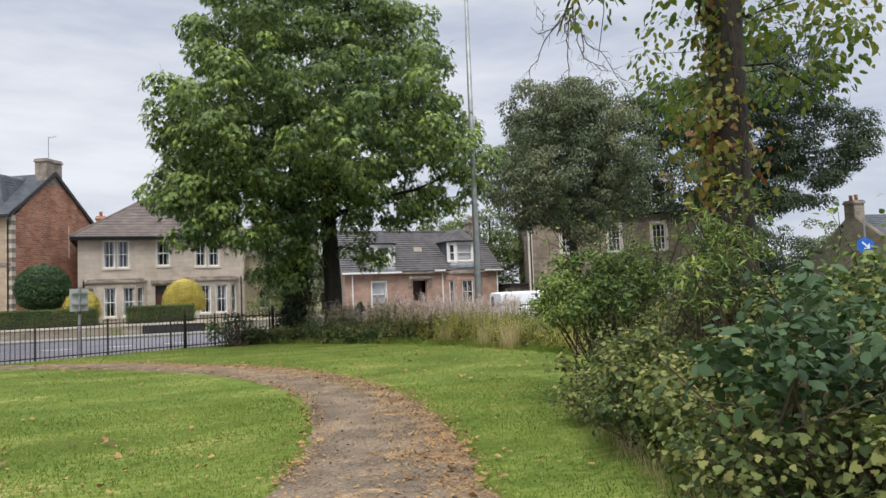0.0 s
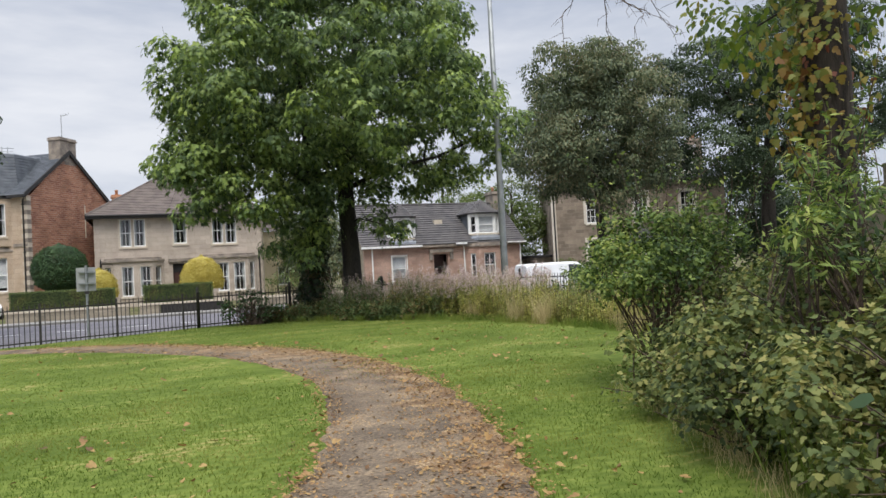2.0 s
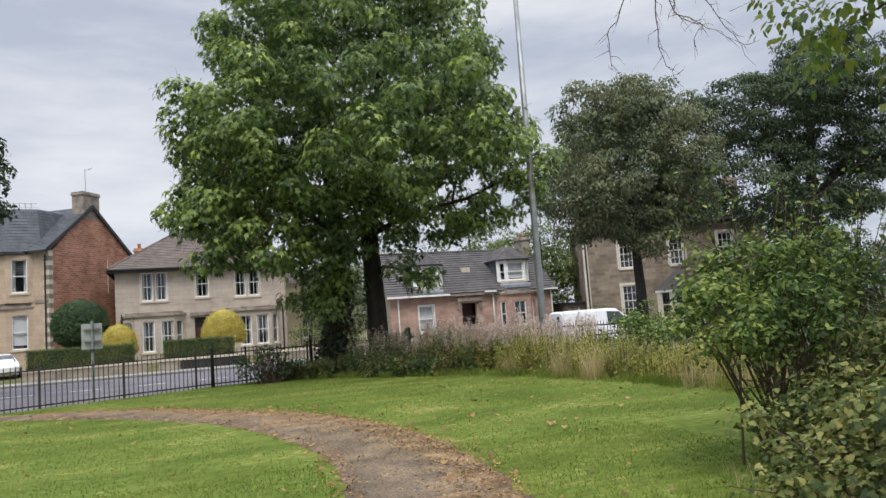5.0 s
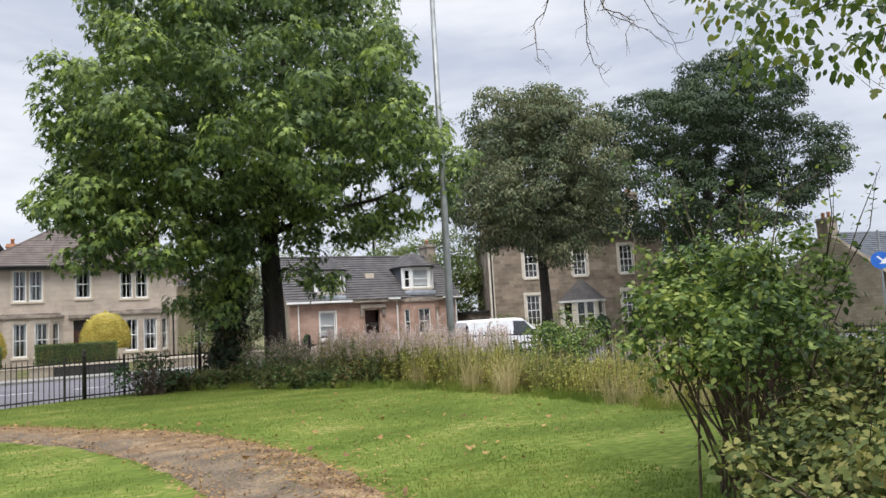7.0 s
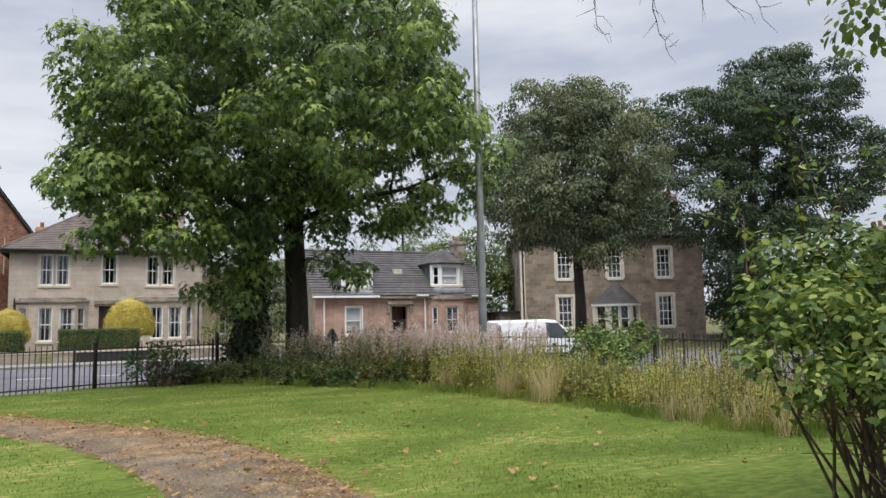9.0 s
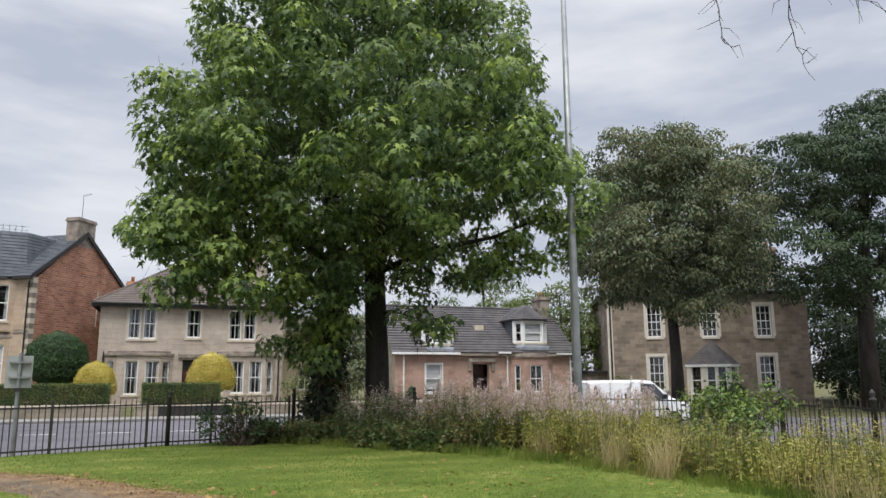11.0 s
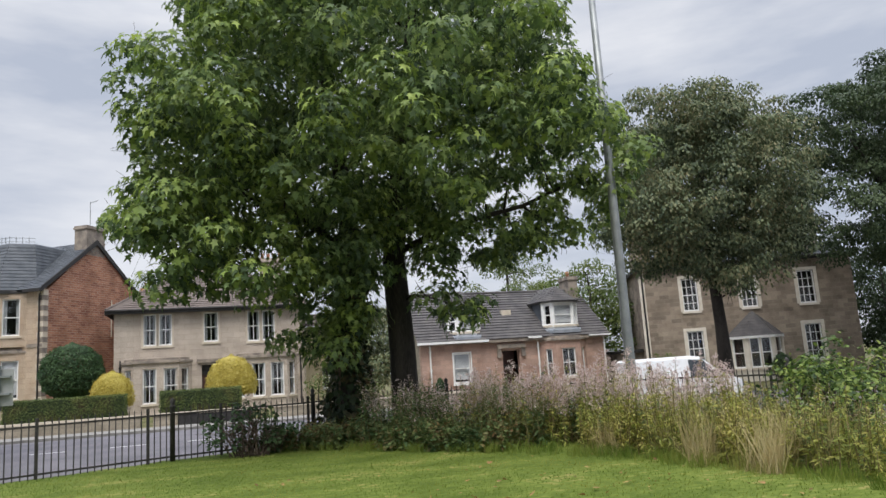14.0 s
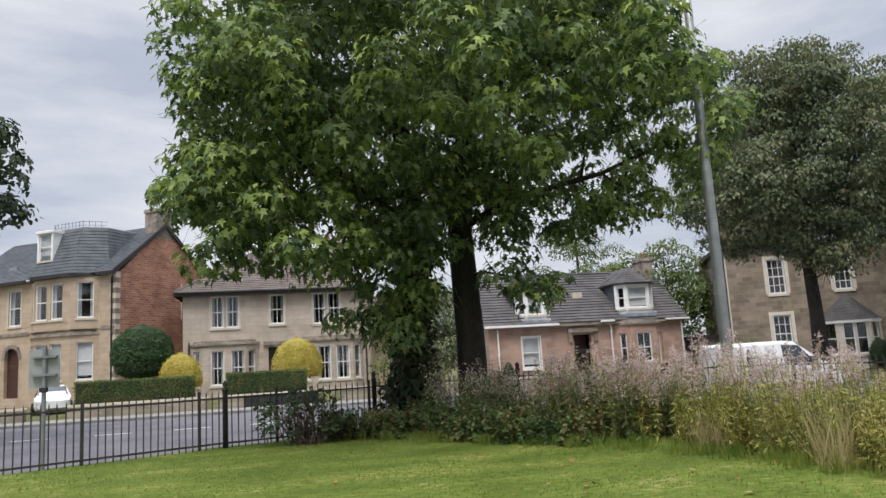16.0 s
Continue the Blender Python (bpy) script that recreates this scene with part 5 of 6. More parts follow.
tree("sycamore_tree", (6.1, 26, -0.05),
     [([(5.45, 26.0, -0.1), (5.43, 26.0, 0.5), (5.5, 26.0, 2.0), (5.75, 26.0, 4.0), (5.5, 26.1, 7.0), (5.0, 26.2, 11.0), (4.6, 26.3, 14.5)], [0.38, 0.28, 0.26, 0.24, 0.18, 0.11, 0.04]),
      ([(6.85, 26.05, -0.1), (6.86, 26.0, 0.5), (6.85, 26.0, 2.0), (6.75, 26.0, 4.2), (7.1, 25.9, 7.2), (7.6, 25.7, 11.0), (7.6, 25.6, 15)], [0.46, 0.34, 0.31, 0.28, 0.21, 0.13, 0.04]),
      ([(6.72, 26, 4.3), (8.0, 25.4, 4.9), (9.8, 24.9, 5.3), (11.4, 24.6, 6.0)], [0.1, 0.075, 0.05, 0.03]),
      ([(5.65, 26, 4.4), (4.3, 25.2, 5.2), (2.8, 24.7, 5.6), (1.4, 24.5, 5.4)], [0.09, 0.07, 0.05, 0.03])],
     BIG + [(6.3, 25.8, 9.5, 2.6, 2.6, 3.4), (4.6, 24.8, 4.5, 2.2, 1.8, 1.3), (5.2, 25.5, 3.3, 1.3, 1.2, 0.9), (7.3, 25.3, 4.6, 1.6, 1.4, 0.9), (11.1, 24.3, 6.6, 1.0, 1.3, 1.1), (4.7, 25.2, 2.6, 0.8, 0.7, 0.8), (1.4, 24.4, 7.3, 0.9, 1.4, 1.2), (1.3, 24.4, 5.0, 0.8, 1.0, 0.8)], 800, (0.36, 0.78), 245, 0.17, M_SYC, "large twin trunked sycamore with dense green crown", shape=PALMATE, inner=0.45, gap=0.53, limbs=90, flat=0.55, up=1.0, droop=0.55, young=M_YOUNG, young_share=0.36)
tree("street_tree", (24.2, 36.4, -0.3), [([(24.2, 36.4, -0.4), (24.2, 36.4, 2.5), (24.1, 36.4, 5.0), (24.0, 36.3, 9.0), (24.3, 36.3, 13)], [0.36, 0.27, 0.23, 0.16, 0.05])],
     [(24.2, 36.4, 9.0, 4.6, 4.8, 4.0), (23.4, 36.2, 11.8, 3.1, 3.0, 2.0), (25.6, 36.2, 11.9, 2.5, 3.0, 1.8), (20.9, 36.0, 7.2, 2.2, 3.0, 2.6), (27.2, 36.2, 7.4, 2.0, 2.8, 2.6), (24.2, 35.6, 5.4, 3.0, 2.4, 1.1), (24.3, 35.4, 4.4, 1.2, 1.0, 0.7)], 480, (0.5, 0.92), 380, 0.14, M_TREE_A, "broad street tree with bronze tinted green crown", gap=0.58, inner=0.35, flat=0.7, up=0.8, shape=OVAL, droop=0.5)
tree("dark_street_tree", (38.2, 38.0, -0.3), [([(38.2, 38, -0.4), (38.3, 38, 3.5), (38.6, 38, 7.5), (39.4, 38, 12.0), (41, 38, 16)], [0.55, 0.45, 0.36, 0.2, 0.05]), ([(38.5, 38, 6.5), (36.5, 37.6, 9.5), (34.5, 37.4, 12)], [0.25, 0.18, 0.06]), ([(38.6, 38, 7), (42, 38, 10), (46.5, 38.4, 12)], [0.25, 0.18, 0.06])],
     [(35.4, 38, 13.0, 4.6, 4.5, 2.4), (42.0, 38, 15.4, 5.0, 4.5, 2.9), (46.8, 38.2, 11.6, 4.2, 4.0, 3.0), (34.2, 38, 8.4, 3.4, 4.0, 2.6), (38.5, 37.8, 6.9, 3.6, 3.6, 1.7), (41, 38, 11, 3, 3, 2), (44, 38, 8, 3, 3, 1.6), (38.8, 38, 13.8, 4.0, 4.0, 1.6)], 380, (0.65, 1.2), 300, 0.17, M_TREE_B, "wide dark green street tree with open limbs", gap=0.82, inner=0.6, flat=0.5, up=0.9, shape=OVAL, limbs=400)
tree("roadside_tree", (-10.5, 35.5, -0.45), [([(-10.5, 35.5, -0.5), (-10.4, 35.5, 3), (-10, 35.5, 7), (-9.6, 35.5, 11)], [0.4, 0.3, 0.22, 0.06])],
     [(-9.6, 35.5, 9.2, 3.8, 4.0, 3.6), (-7.0, 35.5, 8.0, 1.9, 2.4, 2.0)], 80, (0.6, 1.0), 170, 0.2, M_TREE_B, "roadside tree with drooping dark leaves", gap=0.8)
for x, y, h, r, mt in ((29.2, 57, 9.0, 3.2, M_TREE_C), (26.5, 66, 12.5, 4.0, M_TREE_C), (12.3, 60, 6.5, 2.8, M_TREE_A), (20, 72, 9.0, 5.0, M_TREE_A), (46, 47, 7.5, 4.0, M_TREE_B), (53, 50, 7.0, 4.5, M_TREE_B), (60, 46, 7.5, 5.0, M_TREE_A)):
    tree("garden_tree", (x, y, -0.15), [([(x, y, -0.2), (x + 0.1, y, h * 0.4), (x, y, h * 0.85)], [0.25, 0.18, 0.05])], [(x, y, h * 0.6, r, r, h * 0.4), (x + 0.5, y - 0.8, h * 0.35, r * 0.9, r * 0.9, h * 0.3)], 60, (0.8, 1.4), 180, 0.18, mt, "leafy garden tree behind the houses", gap=0.9, inner=0.4, shape=DIAMOND, limbs=70)

# ivy on the left trunk of the big tree
n = 3000
z = 4.2 * rng.random(n) ** 1.8
a = rng.random(n) * 2 * math.pi
r = 0.24 + (0.2 + 0.55 * np.exp(-z * 0.9)) * rng.random(n) ** 1.3
p = np.stack([5.45 + 0.06 * z + r * np.cos(a), 26 + r * np.sin(a), z], 1)
iv = thing("ivy", pose(0, 0, 0), "dark ivy with brown leaves climbing the trunk", "ivy")
part("foliage", leaf_mesh("foliage", p, np.stack([np.cos(a), np.sin(a), 0.4 + 0 * a], 1) + rng.normal(size=(n, 3)) * 0.5, 0.09 + 0.07 * rng.random(n), LOBED, M_IVY_AND_CORE), None, iv)
part("vine", Build().tube([(5.2, 25.75, 0), (5.25, 25.68, 1.2), (5.3, 25.72, 2.4), (5.45, 25.7, 3.5)], [0.035, 0.03, 0.025, 0.015], 6), M_STEM, iv)

# ivy clad tree beside the path
tree("ivy_clad_tree", (6.5, 6.4, 0), [([(6.5, 6.4, -0.1), (6.48, 6.4, 0.8), (6.45, 6.38, 2.5), (6.5, 6.4, 4.5), (6.6, 6.5, 7.0), (6.9, 6.7, 10)], [0.34, 0.25, 0.21, 0.2, 0.15, 0.06]),
      ([(6.58, 6.45, 6.6), (7.1, 8.0, 8.3), (7.9, 10.8, 8.9), (8.3, 13.5, 8.2)], [0.12, 0.08, 0.05, 0.02]), ([(6.5, 6.4, 5.0), (5.4, 6.9, 6.2), (4.6, 7.6, 6.6)], [0.09, 0.06, 0.02])],
     [(8.3, 7.2, 4.6, 1.7, 2.0, 1.1), (7.2, 6.2, 7.5, 3.0, 3.0, 2.2), (5.6, 7.0, 4.75, 0.9, 0.9, 0.5), (9.3, 9.4, 5.2, 1.2, 1.6, 1.2)], 84, (0.35, 0.65), 230, 0.12, M_LIMELEAF, "leaning park tree clad in autumn coloured climber", bark=M_BARK_IVY, gap=0.6, inner=0.3, shape=OVAL, limbs=90)
n = 2800
z = 0.5 + 5.2 * rng.random(n)
mass = np.exp(-((z - 3.0) / 0.8) ** 2)
a = 2.6 + rng.normal(size=n) * (0.75 + 0.5 * mass)
keep = rng.random(n) < 0.3 + 0.7 * mass
z, a, mass = z[keep], a[keep], mass[keep]
n = len(z)
r = 0.21 + (0.1 + 0.5 * mass) * rng.random(n) ** 1.7
p = np.stack([6.47 + r * np.cos(a), 6.39 + r * np.sin(a), z], 1)
cl = thing("climber", pose(0, 0, 0), "yellow and red autumn climber on the trunk", "climbing plant")
part("foliage", leaf_mesh("foliage", p, np.stack([np.cos(a), np.sin(a), 0.3 + 0 * a], 1) + rng.normal(size=(n, 3)) * 0.5, 0.05 + 0.05 * rng.random(n), LOBED, M_IVYLEAF, aims=np.tile([0, 0, -1.0], (n, 1)) + rng.normal(size=(n, 3)) * 0.4), None, cl)
part("vine", Build().tube([(6.3, 6.15, 0), (6.25, 6.2, 1.5), (6.4, 6.12, 3), (6.3, 6.2, 4.8)], [0.02, 0.02, 0.015, 0.01], 6), M_BARK_IVY, cl)
# bare twigs hanging from the long branch
tb = Build()
for k in range(7):
    p = np.array([8.6 + 0.09 * k, 12.3 + 0.2 * k, 7.75 - 0.05 * k])
    d = np.array([rng.normal() * 0.25, rng.normal() * 0.2, -1.0])
    pts = [p]
    for j in range(15):
        d = d + rng.normal(size=3) * 0.42 + np.array([0, 0, -0.2])
        d = d / np.linalg.norm(d)
        pts.append(pts[-1] + d * (0.13 + 0.1 * rng.random()))
        if j > 0:
            s = d + rng.normal(size=3) * 0.8
            tb.tube([pts[-1], pts[-1] + s / np.linalg.norm(s) * 0.14 + rng.normal(size=3) * 0.03, pts[-1] + s / np.linalg.norm(s) * 0.28 + np.array([0, 0, -0.06])], [0.006, 0.004, 0.002], 4)
    tb.tube(pts, list(np.linspace(0.016, 0.003, 16)), 5)
tb.tube([(8.45, 11.9, 7.95), (8.95, 13.2, 7.7), (9.45, 14.5, 7.45)], [0.04, 0.03, 0.012], 6)
tw = thing("hanging_branch", pose(0, 0, 0), "bare hanging twigs of an overhead branch", "branch")
part("twig", tb, M_STEM, tw)

# ---- shrubs ----


def shrub(name, base, lobes, clumps, rad, per, leaf, leaf_mat, stems, label, shape=OVAL, gap=0.3, lean=0.6, inner=0.25, flat=0.8, spreadf=0.35, shoots=0):
    """Many arching stems from the ground and leaves in loose clumps."""
    s = thing(name, pose(*base), label, "shrub")
    off = np.array(base)
    cs = [c - off for c in spread(lobes, clumps, inner, gap)]
    b = Build()
    for k in range(stems):
        c = cs[rng.integers(len(cs))]
        foot = np.array([c[0] * spreadf + rng.normal() * 0.13, c[1] * spreadf + rng.normal() * 0.13, -0.03])
        mid = foot * 0.5 + c * 0.5 + np.array([0, 0, 0.12]) + rng.normal(size=3) * 0.12
        b.tube([foot, foot * 0.6 + mid * 0.4 + np.array([0, 0, 0.05]), mid, c], [0.012, 0.011, 0.009, 0.004], 5)
        for j in range(2):
            e = mid + (c - mid) * rng.random() + rng.normal(size=3) * 0.05
            b.tube([mid, (mid + e) / 2, e + rng.normal(size=3) * 0.2], [0.008, 0.006, 0.003], 4)
    ps, ns, _ = clump_leaves(cs, rad[0] + (rad[1] - rad[0]) * rng.random(len(cs)), per, flat, 0.8, 0.2)
    top = sorted(cs, key=lambda q: -q[2])[:shoots * 2]
    for k in range(shoots):
        c = top[rng.integers(len(top))]
        e = c + np.array([rng.normal() * 0.35, rng.normal() * 0.35, 0.55 + 0.35 * rng.random()])
        m = (c + e) / 2 + rng.normal(size=3) * 0.06
        b.tube([c, m, e], [0.006, 0.005, 0.002], 4)
        u = rng.random((26, 1))
        ps = np.vstack([ps, np.where(u < 0.5, c + (m - c) * u * 2, m + (e - m) * (u * 2 - 1)) + rng.normal(size=(26, 3)) * 0.035])
        ns = np.vstack([ns, rng.normal(size=(26, 3)) * 0.5 + [0, 0, 0.8]])
    part("branchwork", b, M_STEM, s)
    ok = ps[:, 2] > 0.03
    ps, ns = ps[ok], ns[ok]
    part("foliage", leaf_mesh("foliage", ps, ns, leaf * (0.5 + 0.8 * rng.random(len(ps))), shape, leaf_mat), None, s)
    return s


shrub("bramble_bush", (3.9, 3.0, 0), [(3.35, 2.4, 0.5, 0.9, 0.8, 0.5), (4.2, 3.8, 0.5, 0.95, 0.9, 0.52), (4.6, 2.8, 0.75, 1.0, 1.2, 0.6)], 120, (0.22, 0.38), 2300, 0.046, M_SHRUB, 130, "sprawling bramble bush with mixed green and yellowing leaves", shape=LOBED, gap=0.26)
shrub("bramble_bush", (4.7, 5.4, 0), [(4.6, 5.2, 0.46, 0.95, 0.9, 0.5), (5.0, 6.5, 0.42, 0.85, 0.9, 0.46), (5.4, 4.3, 0.8, 1.0, 1.0, 0.65), (5.9, 5.6, 0.85, 0.9, 1.0, 0.65)], 170, (0.22, 0.38), 2300, 0.046, M_SHRUB, 170, "dense bramble bush beside the lawn edge", shape=LOBED, gap=0.26)
shrub("bramble_bush", (5.8, 7.2, 0), [(5.6, 7.1, 0.42, 0.7, 0.7, 0.42), (6.4, 7.0, 0.7, 0.9, 0.9, 0.6)], 70, (0.22, 0.36), 2300, 0.046, M_SHRUB, 80, "low bramble bush under the tall shrub", shape=LOBED, gap=0.26)
shrub("tall_shrub", (5.85, 8.15, 0), [(5.15, 8.05, 1.3, 0.45, 0.5, 0.36), (5.75, 8.35, 1.5, 0.6, 0.65, 0.42), (5.4, 7.6, 1.2, 0.45, 0.45, 0.34), (6.3, 8.3, 1.55, 0.65, 0.75, 0.45)], 110, (0.15, 0.27), 2100, 0.055, M_SHRUB2, 46, "tall green shrub with bare brown stems at its foot", shape=TOOTHED, gap=0.17, spreadf=0.1, shoots=18)
shrub("tall_shrub", (7.4, 8.7, 0), [(7.0, 8.9, 1.3, 0.5, 0.6, 0.6), (7.6, 8.3, 0.7, 0.7, 0.7, 0.5), (7.0, 7.7, 0.75, 0.6, 0.6, 0.5)], 70, (0.22, 0.36), 1100, 0.06, M_SHRUB2, 50, "leafy shrub thicket behind the brambles", shape=TOOTHED, gap=0.28, shoots=8)
shrub("tall_shrub", (6.4, 4.6, 0), [(6.3, 4.5, 1.05, 0.9, 1.0, 0.65), (5.6, 3.3, 1.0, 0.9, 0.9, 0.6)], 84, (0.25, 0.42), 1000, 0.07, M_SHRUB2, 50, "broad leaved shrub thicket beside the tree", shape=TOOTHED, gap=0.3, shoots=16)
shrub("elder_sapling", (5.2, 5.3, 0), [(5.0, 5.2, 1.5, 0.45, 0.45, 0.45), (5.45, 5.6, 1.85, 0.45, 0.45, 0.45)], 26, (0.2, 0.36), 620, 0.1, M_SHRUB2, 26, "feathery elder sapling rising out of the brambles", shape=SPEAR, gap=0.22, shoots=12, flat=0.4)
shrub("sapling", (3.1, 2.7, 0), [(2.85, 2.6, 1.0, 0.4, 0.4, 0.28), (3.6, 3.0, 1.2, 0.45, 0.45, 0.26), (3.2, 2.3, 0.95, 0.4, 0.3, 0.3)], 30, (0.16, 0.28), 700, 0.085, M_BUSH, 24, "young broad leaved sapling beside the ivy clad tree", shape=OVAL, gap=0.2)
shrub("elder_bush", (10.8, 17.3, 0), [(10.9, 17.2, 1.0, 0.9, 0.9, 0.5), (10.6, 17.0, 0.6, 0.9, 0.8, 0.5), (11.3, 17.4, 0.75, 0.7, 0.7, 0.4)], 60, (0.24, 0.38), 900, 0.07, M_SHRUB2, 60, "green elder bush among the dry grass", gap=0.24)
shrub("dark_bush", (3.3, 24.75, 0), [(2.75, 24.7, 0.5, 0.55, 0.45, 0.42), (3.6, 24.8, 0.45, 0.75, 0.45, 0.4), (3.2, 24.7, 0.85, 0.5, 0.4, 0.25)], 52, (0.16, 0.28), 430, 0.09, M_BUSH, 70, "dark scruffy bush against the railing", gap=0.17)
shrub("yellow_bush", (8.0, 49.9, -0.3), [(8.4, 50.2, 1.0, 1.3, 0.8, 0.9), (10.6, 50.5, 0.8, 1.3, 0.8, 0.8)], 40, (0.35, 0.55), 130, 0.14, M_TREE_C, 40, "yellow green garden bush beyond the road", gap=0.35)
shrub("garden_shrub", (28.5, 47.0, -0.3), [(28.3, 47.2, 0.8, 1.4, 0.9, 0.8), (30.0, 46.8, 0.5, 1.2, 0.8, 0.5)], 40, (0.35, 0.55), 130, 0.14, M_TREE_C, 40, "yellow green shrub in front of the stone house", gap=0.35)
shrub("garden_shrub", (44.5, 42.5, -0.3), [(44, 42.5, 1.0, 1.8, 1.2, 1.2), (45.5, 41.5, 0.8, 1.2, 1.0, 0.9)], 50, (0.4, 0.65), 110, 0.17, M_TREE_B, 40, "dark garden shrubs beside the stone house", gap=0.4)

shrub("garden_shrub", (42.8, 40.6, -0.3), [(42.6, 40.8, 0.7, 1.6, 0.9, 0.9), (45.4, 40.0, 0.7, 1.6, 0.9, 0.9)], 50, (0.4, 0.65), 220, 0.13, M_TREE_B, 40, "dark low shrubs at the foot of the street tree", gap=0.4)
shrub("laurel_thicket", (45.0, 43.0, -0.3), [(44, 43.8, 1.4, 2.2, 1.4, 1.9), (46.5, 42.5, 1.6, 1.8, 1.4, 2.1)], 70, (0.6, 0.95), 90, 0.2, M_TREE_B, 60, "dark evergreen thicket beside the stone house", gap=0.6)

# ---- tall weeds and dry grass along the railing ----


def strip(n, t0, t1, depth0, depth1):
    """Random places along the weedy margin, t along it and depth in from its front edge."""
    edge = np.array(curve([(3.4, 25.2), (4.6, 24.2), (5.6, 22.9), (6.5, 21.7), (7.6, 20.2), (8.2, 18.6), (8.55, 17.0), (8.8, 15.2), (8.9, 13.4), (9.1, 11.6), (9.4, 10)], 12))
    t = (t0 + (t1 - t0) * rng.random(n)) * (len(edge) - 2)
    i = t.astype(int)
    p = edge[i] + (edge[i + 1] - edge[i]) * (t - i)[:, None]
    d = edge[np.minimum(i + 3, len(edge) - 1)] - edge[np.maximum(i - 3, 0)]
    nrm = np.stack([-d[:, 1], d[:, 0]], 1) / np.linalg.norm(d, axis=1)[:, None]
    return p + nrm * (depth0 + (depth1 - depth0) * rng.random(n))[:, None]


def stalks(name, xy, height, leaf, count, leaf_mat, label, head=None, head_from=0.72, head_size=0.06, head_n=20, stem_mat=None, lean=0.12, shape=SPEAR, floor=-0.28):
    """Upright weeds: stems, narrow leaves up each stem and fluffy heads, as one uncountable stand."""
    n = len(xy)
    patchy = np.array([noise.noise(Vector((q[0] * 0.85, q[1] * 0.85, height * 7))) for q in xy])
    xy, patchy = xy[patchy > floor], patchy[patchy > floor]
    n = len(xy)
    h = height * (0.62 + 0.45 * rng.random(n)) * (1.0 + 0.55 * patchy)
    tilt = rng.normal(size=(n, 2)) * lean
    s = thing(name, pose(0, 0, 0), label, "weeds", kind="stuff")
    b = Build()
    for k in range(n):
        x, y = xy[k]
        b.tube([(x, y, -0.02), (x + tilt[k, 0] * h[k] * 0.4, y + tilt[k, 1] * h[k] * 0.4, h[k] * 0.55), (x + tilt[k, 0] * h[k], y + tilt[k, 1] * h[k], h[k])], [0.008, 0.006, 0.003], 3, False)
    part("branchwork", b, stem_mat or M_WEEDSTEM, s)
    k = np.repeat(np.arange(n), count)
    u = 0.08 + 0.85 * rng.random(len(k)) ** 0.9
    p = np.stack([xy[k, 0] + tilt[k, 0] * h[k] * u ** 1.3, xy[k, 1] + tilt[k, 1] * h[k] * u ** 1.3, h[k] * u], 1)
    aims = rng.normal(size=(len(k), 3)) * [1, 1, 0.35] + [0, 0, 0.25]
    part("foliage", leaf_mesh("foliage", p, rng.normal(size=(len(k), 3)) * 0.4 + [0, 0, 1.0], leaf * (0.5 + 0.8 * rng.random(len(k))) * (1.15 - 0.5 * u), shape, leaf_mat, 0.35, aims), None, s)
    if head:
        k = np.repeat(np.arange(n), head_n)
        u = head_from + (1.05 - head_from) * rng.random(len(k))
        w = 0.075 * (1.08 - u) / (1.05 - head_from) + 0.012
        p = np.stack([xy[k, 0] + tilt[k, 0] * h[k] * u ** 1.3 + rng.normal(size=len(k)) * w, xy[k, 1] + tilt[k, 1] * h[k] * u ** 1.3 + rng.normal(size=len(k)) * w, h[k] * u], 1)
        part("seed_fluff", leaf_mesh("seed_heads", p, rng.normal(size=(len(k), 3)), head_size * (0.6 + 0.8 * rng.random(len(k))), SPEAR, head, 0.2), None, s)
    return s


def tufts(name, xy, height, material, label, per=16, width=0.012, lean=0.35):
    """Grass tufts of many arching blades."""
    n = len(xy)
    k = np.repeat(np.arange(n), per)
    hs = height * (0.5 + 0.7 * rng.random(len(k)))
    base = np.stack([xy[k, 0] + rng.normal(size=len(k)) * 0.06, xy[k, 1] + rng.normal(size=len(k)) * 0.06, np.zeros(len(k))], 1)
    aims = np.stack([rng.normal(size=len(k)) * lean, rng.normal(size=len(k)) * lean, np.ones(len(k))], 1)
    me = leaf_mesh(name, base, rng.normal(size=(len(k), 3)) * [1, 1, 0.05], hs, [(0, width), (0.5, width * 0.9), (1, 0), (0.5, -width * 0.9), (0, -width)], material, 0.22, aims)
    t = thing(name, pose(0, 0, 0), label, "grass", kind="stuff")
    part("turf", me, None, t)
    return t


stalks("willowherb_stand", strip(460, 0.14, 0.4, 0.4, 2.4), 1.15, 0.13, 46, M_WEED_G, "tall dark green willowherb with a few pale seed heads", head=M_SEED, head_n=26, head_size=0.042)
stalks("willowherb_stand", strip(320, 0.28, 0.52, 0.8, 2.8), 1.24, 0.13, 40, M_WEED, "tall yellowing willowherb with fluffy pink grey seed heads", head=M_SEED, head_n=110, head_size=0.05)
stalks("weed_stand", strip(900, 0.34, 0.78, 0.3, 2.8), 0.82, 0.1, 52, M_WEED, "yellow green weeds along the lawn edge", floor=-0.2)
stalks("weed_stand", strip(420, 0.4, 1.0, 0.4, 2.6), 0.82, 0.085, 46, M_WEED_G, "dark green leafy weeds among the dry grass", head=M_SEED, head_n=10, head_size=0.03, floor=0.0)
stalks("weed_stand", strip(700, 0.6, 1.0, 0.2, 2.6), 0.6, 0.095, 46, M_WEED, "low yellow green weeds and grass beside the railing", floor=-0.2)
stalks("dock_and_nettle_stand", strip(700, 0.0, 0.36, 0.05, 1.7), 0.55, 0.1, 40, M_WEED_G, "low dark weeds and nettles under the trees", shape=OVAL)
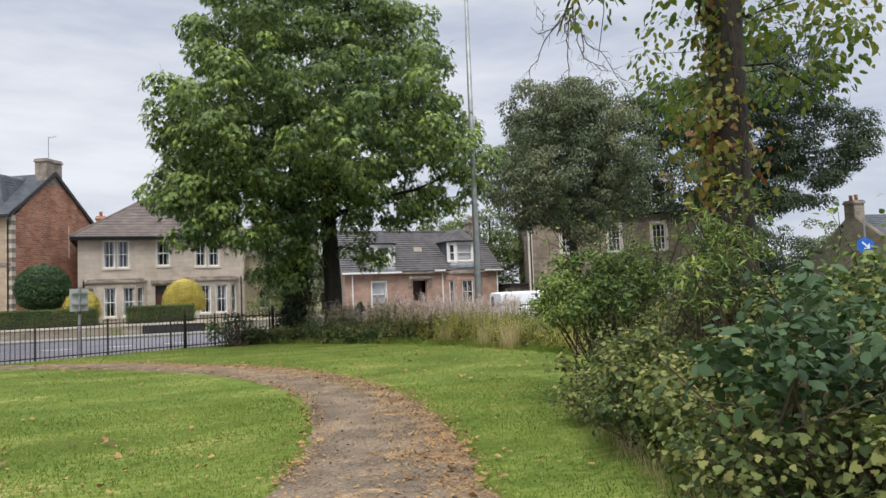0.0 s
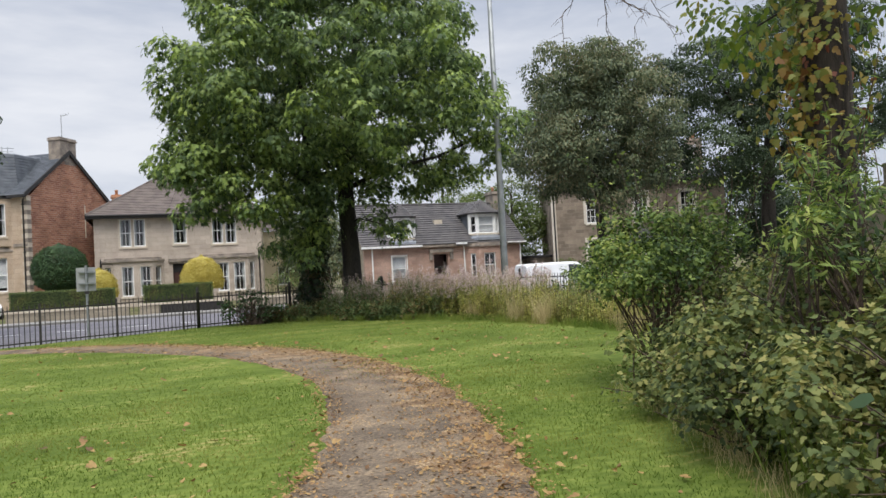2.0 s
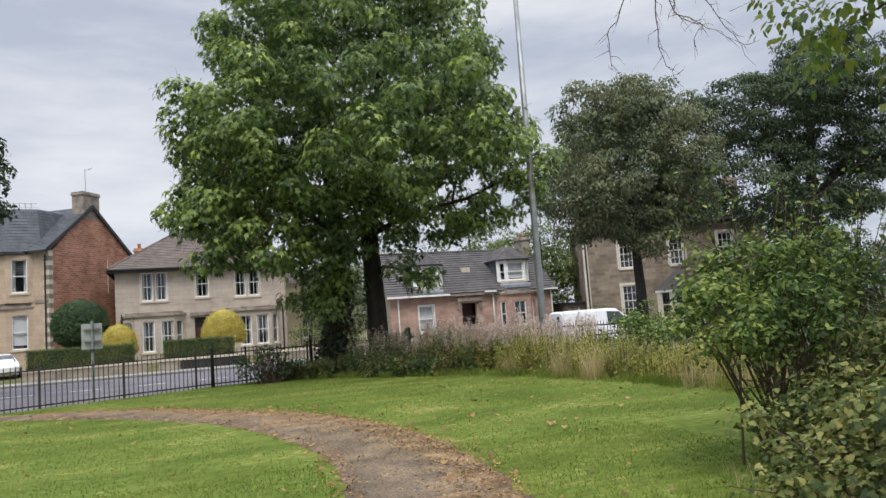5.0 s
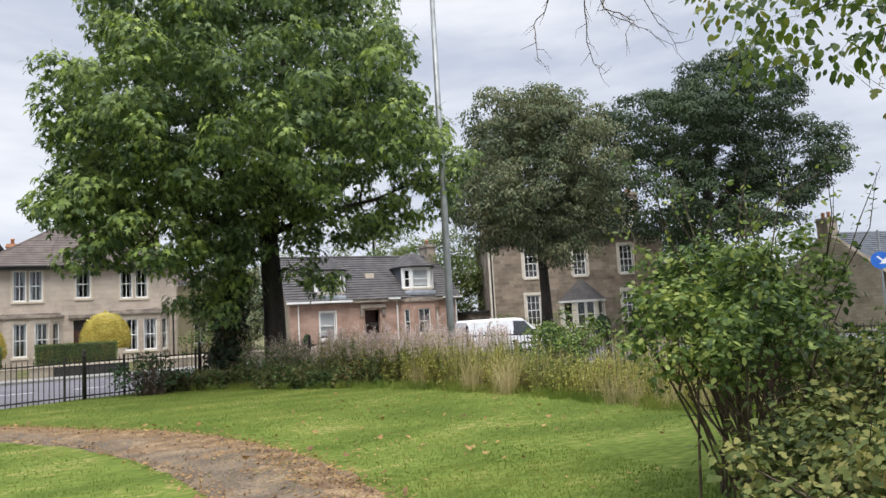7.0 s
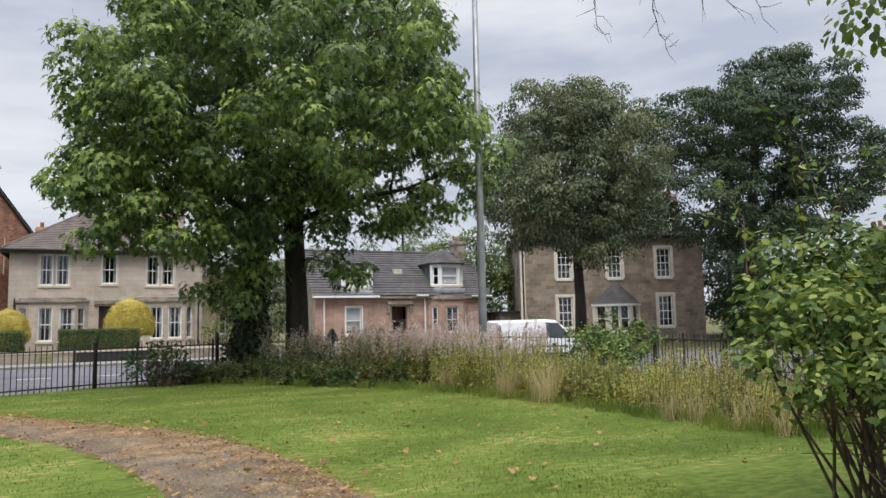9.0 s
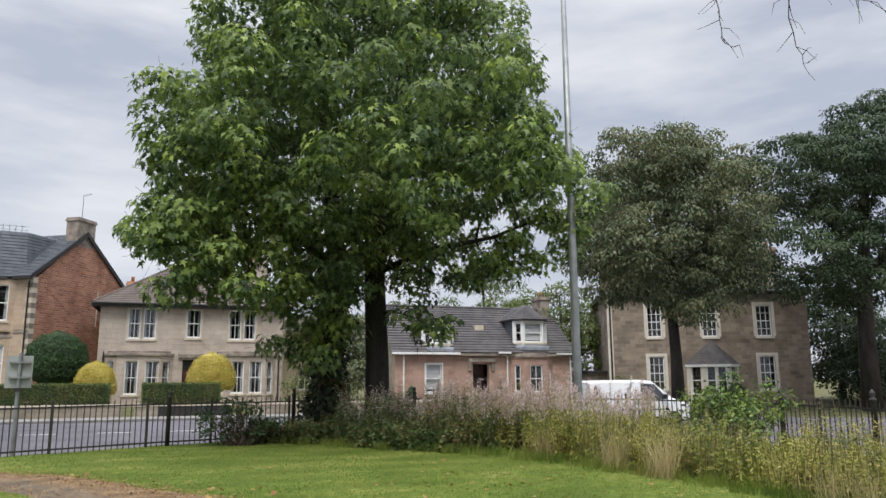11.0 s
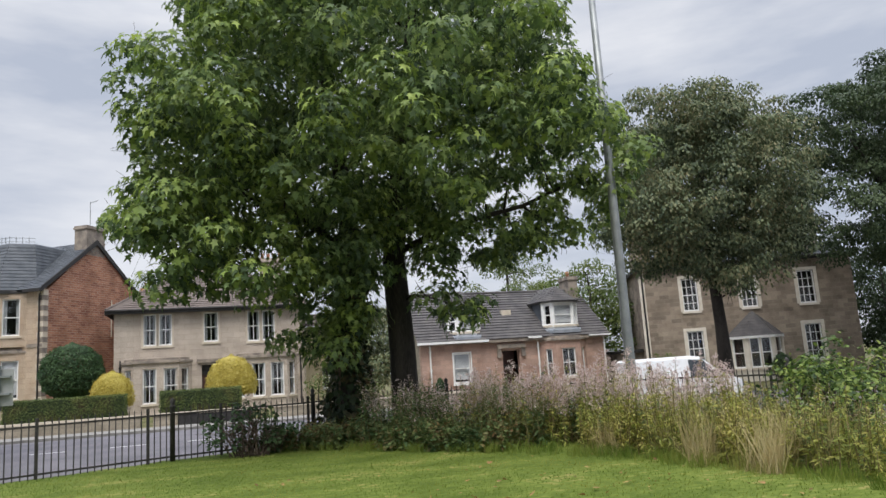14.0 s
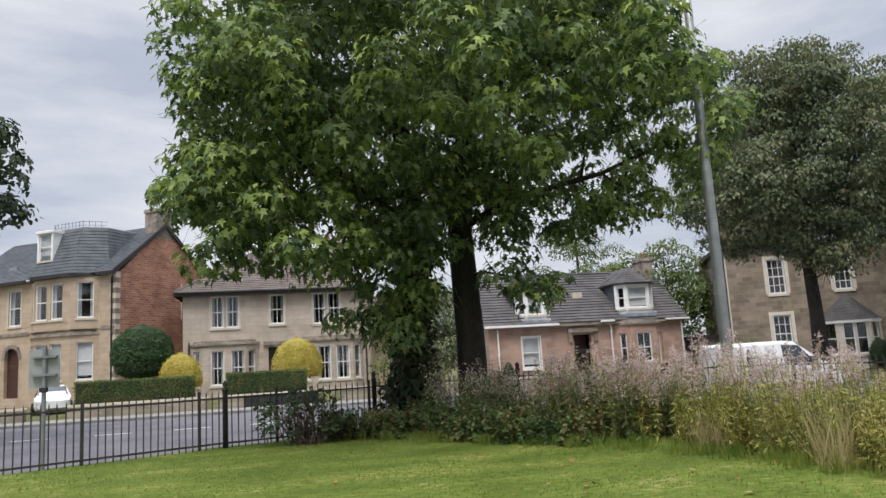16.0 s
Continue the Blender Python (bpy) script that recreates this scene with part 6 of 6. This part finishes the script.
for t0, t1, h, n in ((0.42, 0.54, 0.55, 45), (0.56, 0.66, 0.72, 70), (0.70, 0.98, 0.5, 110)):
    spot = strip(n, t0, t1, 0.0, 2.4)
    spot = spot[np.array([noise.noise(Vector((q[0] * 0.9, q[1] * 0.9, 4.2))) > -0.1 for q in spot])]
    tufts("dry_grass", spot, h, M_DRY, "pale straw coloured dry grass tufts", 34, 0.006, 0.3)
tufts("long_green_grass", strip(260, 0.05, 1.0, -0.12, 0.5), 0.2, M_BLADE, "longer green grass at the lawn edge", 22, 0.02)
rough_y = 2.2 + 5.8 * rng.random(170)
tufts("rough_grass", np.stack([2.75 + (rough_y - 2.4) * 0.4 + 0.7 * rng.random(170), rough_y], 1), 0.2, M_DRY, "dead grass and litter under the brambles", 14, 0.008)

tufts("long_grass_clump", np.stack([3.8 + 0.2 * rng.normal(size=9), 4.1 + 0.35 * rng.normal(size=9)], 1), 0.62, M_BLADE, "long pale grass growing through the brambles", 26, 0.008)

# ---- lawn blades and fallen leaves ----


def lawn(name, x0, x1, y0, y1, n, h, w):
    p = np.stack([x0 + (x1 - x0) * rng.random(n), y0 + (y1 - y0) * rng.random(n)], 1)
    p = p[~on_path(p[:, 0], p[:, 1], -0.06)]
    p = p[np.array([outside(*q) < 0.02 for q in p])]
    n = len(p)
    z = np.array([0.02 * noise.noise(Vector((q[0] * 0.35, q[1] * 0.35, 0))) for q in p])
    aims = np.stack([rng.normal(size=n) * 0.55, rng.normal(size=n) * 0.55, np.ones(n)], 1)
    me = leaf_mesh(name, np.column_stack([p, z - 0.004]), rng.normal(size=(n, 3)) * [1, 1, 0.1], h * (0.5 + 0.8 * rng.random(n)), [(0, w), (1, 0), (0, -w)], M_BLADE, 0.25, aims)
    t = thing(name, pose(0, 0, 0), "short mown grass blades of the lawn", "grass", kind="stuff")
    part("turf", me, None, t)


lawn("near_grass", -6, 6.2, 2.5, 11, 150000, 0.03, 0.15)
lawn("far_grass", -9, 9.5, 11, 25, 150000, 0.026, 0.2)
patch = np.stack([3.15 + 0.3 * rng.normal(size=90), 11.6 + 0.8 * rng.normal(size=90)], 1)
tufts("path_grass", patch[on_path(patch[:, 0], patch[:, 1])], 0.06, M_BLADE, "thin grass growing through the worn path", 14, 0.06)

n = 420
p = np.vstack([np.stack([-1.8 + 2.6 * rng.random(130), 4.0 + 5.0 * rng.random(130)], 1), np.stack([4.2 + 4.2 * rng.random(150), 9 + 9 * rng.random(150)], 1), np.stack([-5 + 13 * rng.random(n), 3 + 17 * rng.random(n)], 1), PATH_R[rng.integers(15, len(PATH_R) - 25, 260)] + rng.normal(size=(260, 2)) * [0.25, 0.2], PATH_L[rng.integers(15, len(PATH_L) - 25, 120)] + rng.normal(size=(120, 2)) * 0.1])
n = len(p)
fl = thing("fallen_leaves", pose(0, 0, 0), "brown and yellow fallen leaves on lawn and path", "leaves", kind="stuff")
onp = on_path(p[:, 0], p[:, 1])
part("leaf_litter", leaf_mesh("leaf_litter", np.column_stack([p, np.where(onp, 0.05, 0.032) + 0.012 * rng.random(n)]), rng.normal(size=(n, 3)) * 0.28 + [0, 0, 1], 0.03 + 0.06 * rng.random(n) ** 2.2, LOBED, M_FALLEN, -0.25), None, fl)
n = 20000
i = rng.integers(10, len(PATH_R) - 25, n)
s = np.clip(1.0 - np.abs(rng.normal(size=n)) * 0.3, 0, 1.04)
s[: n // 5] = np.abs(rng.normal(size=n // 5)) * 0.1
p = PATH_L[i] + (PATH_R[i] - PATH_L[i]) * s[:, None] + rng.normal(size=(n, 2)) * 0.08
lt = thing("leaf_mould", pose(0, 0, 0), "crushed brown leaf fragments along the path edges", "leaf litter", kind="stuff")
part("litter", leaf_mesh("fragments", np.column_stack([p, 0.03 + 0.014 * np.sin(np.pi * np.clip(s, 0, 1)) + 0.006 * rng.random(n)]), rng.normal(size=(n, 3)) * 0.25 + [0, 0, 1], 0.01 + 0.035 * rng.random(n) ** 2, DIAMOND, M_FALLEN, -0.2), None, lt)
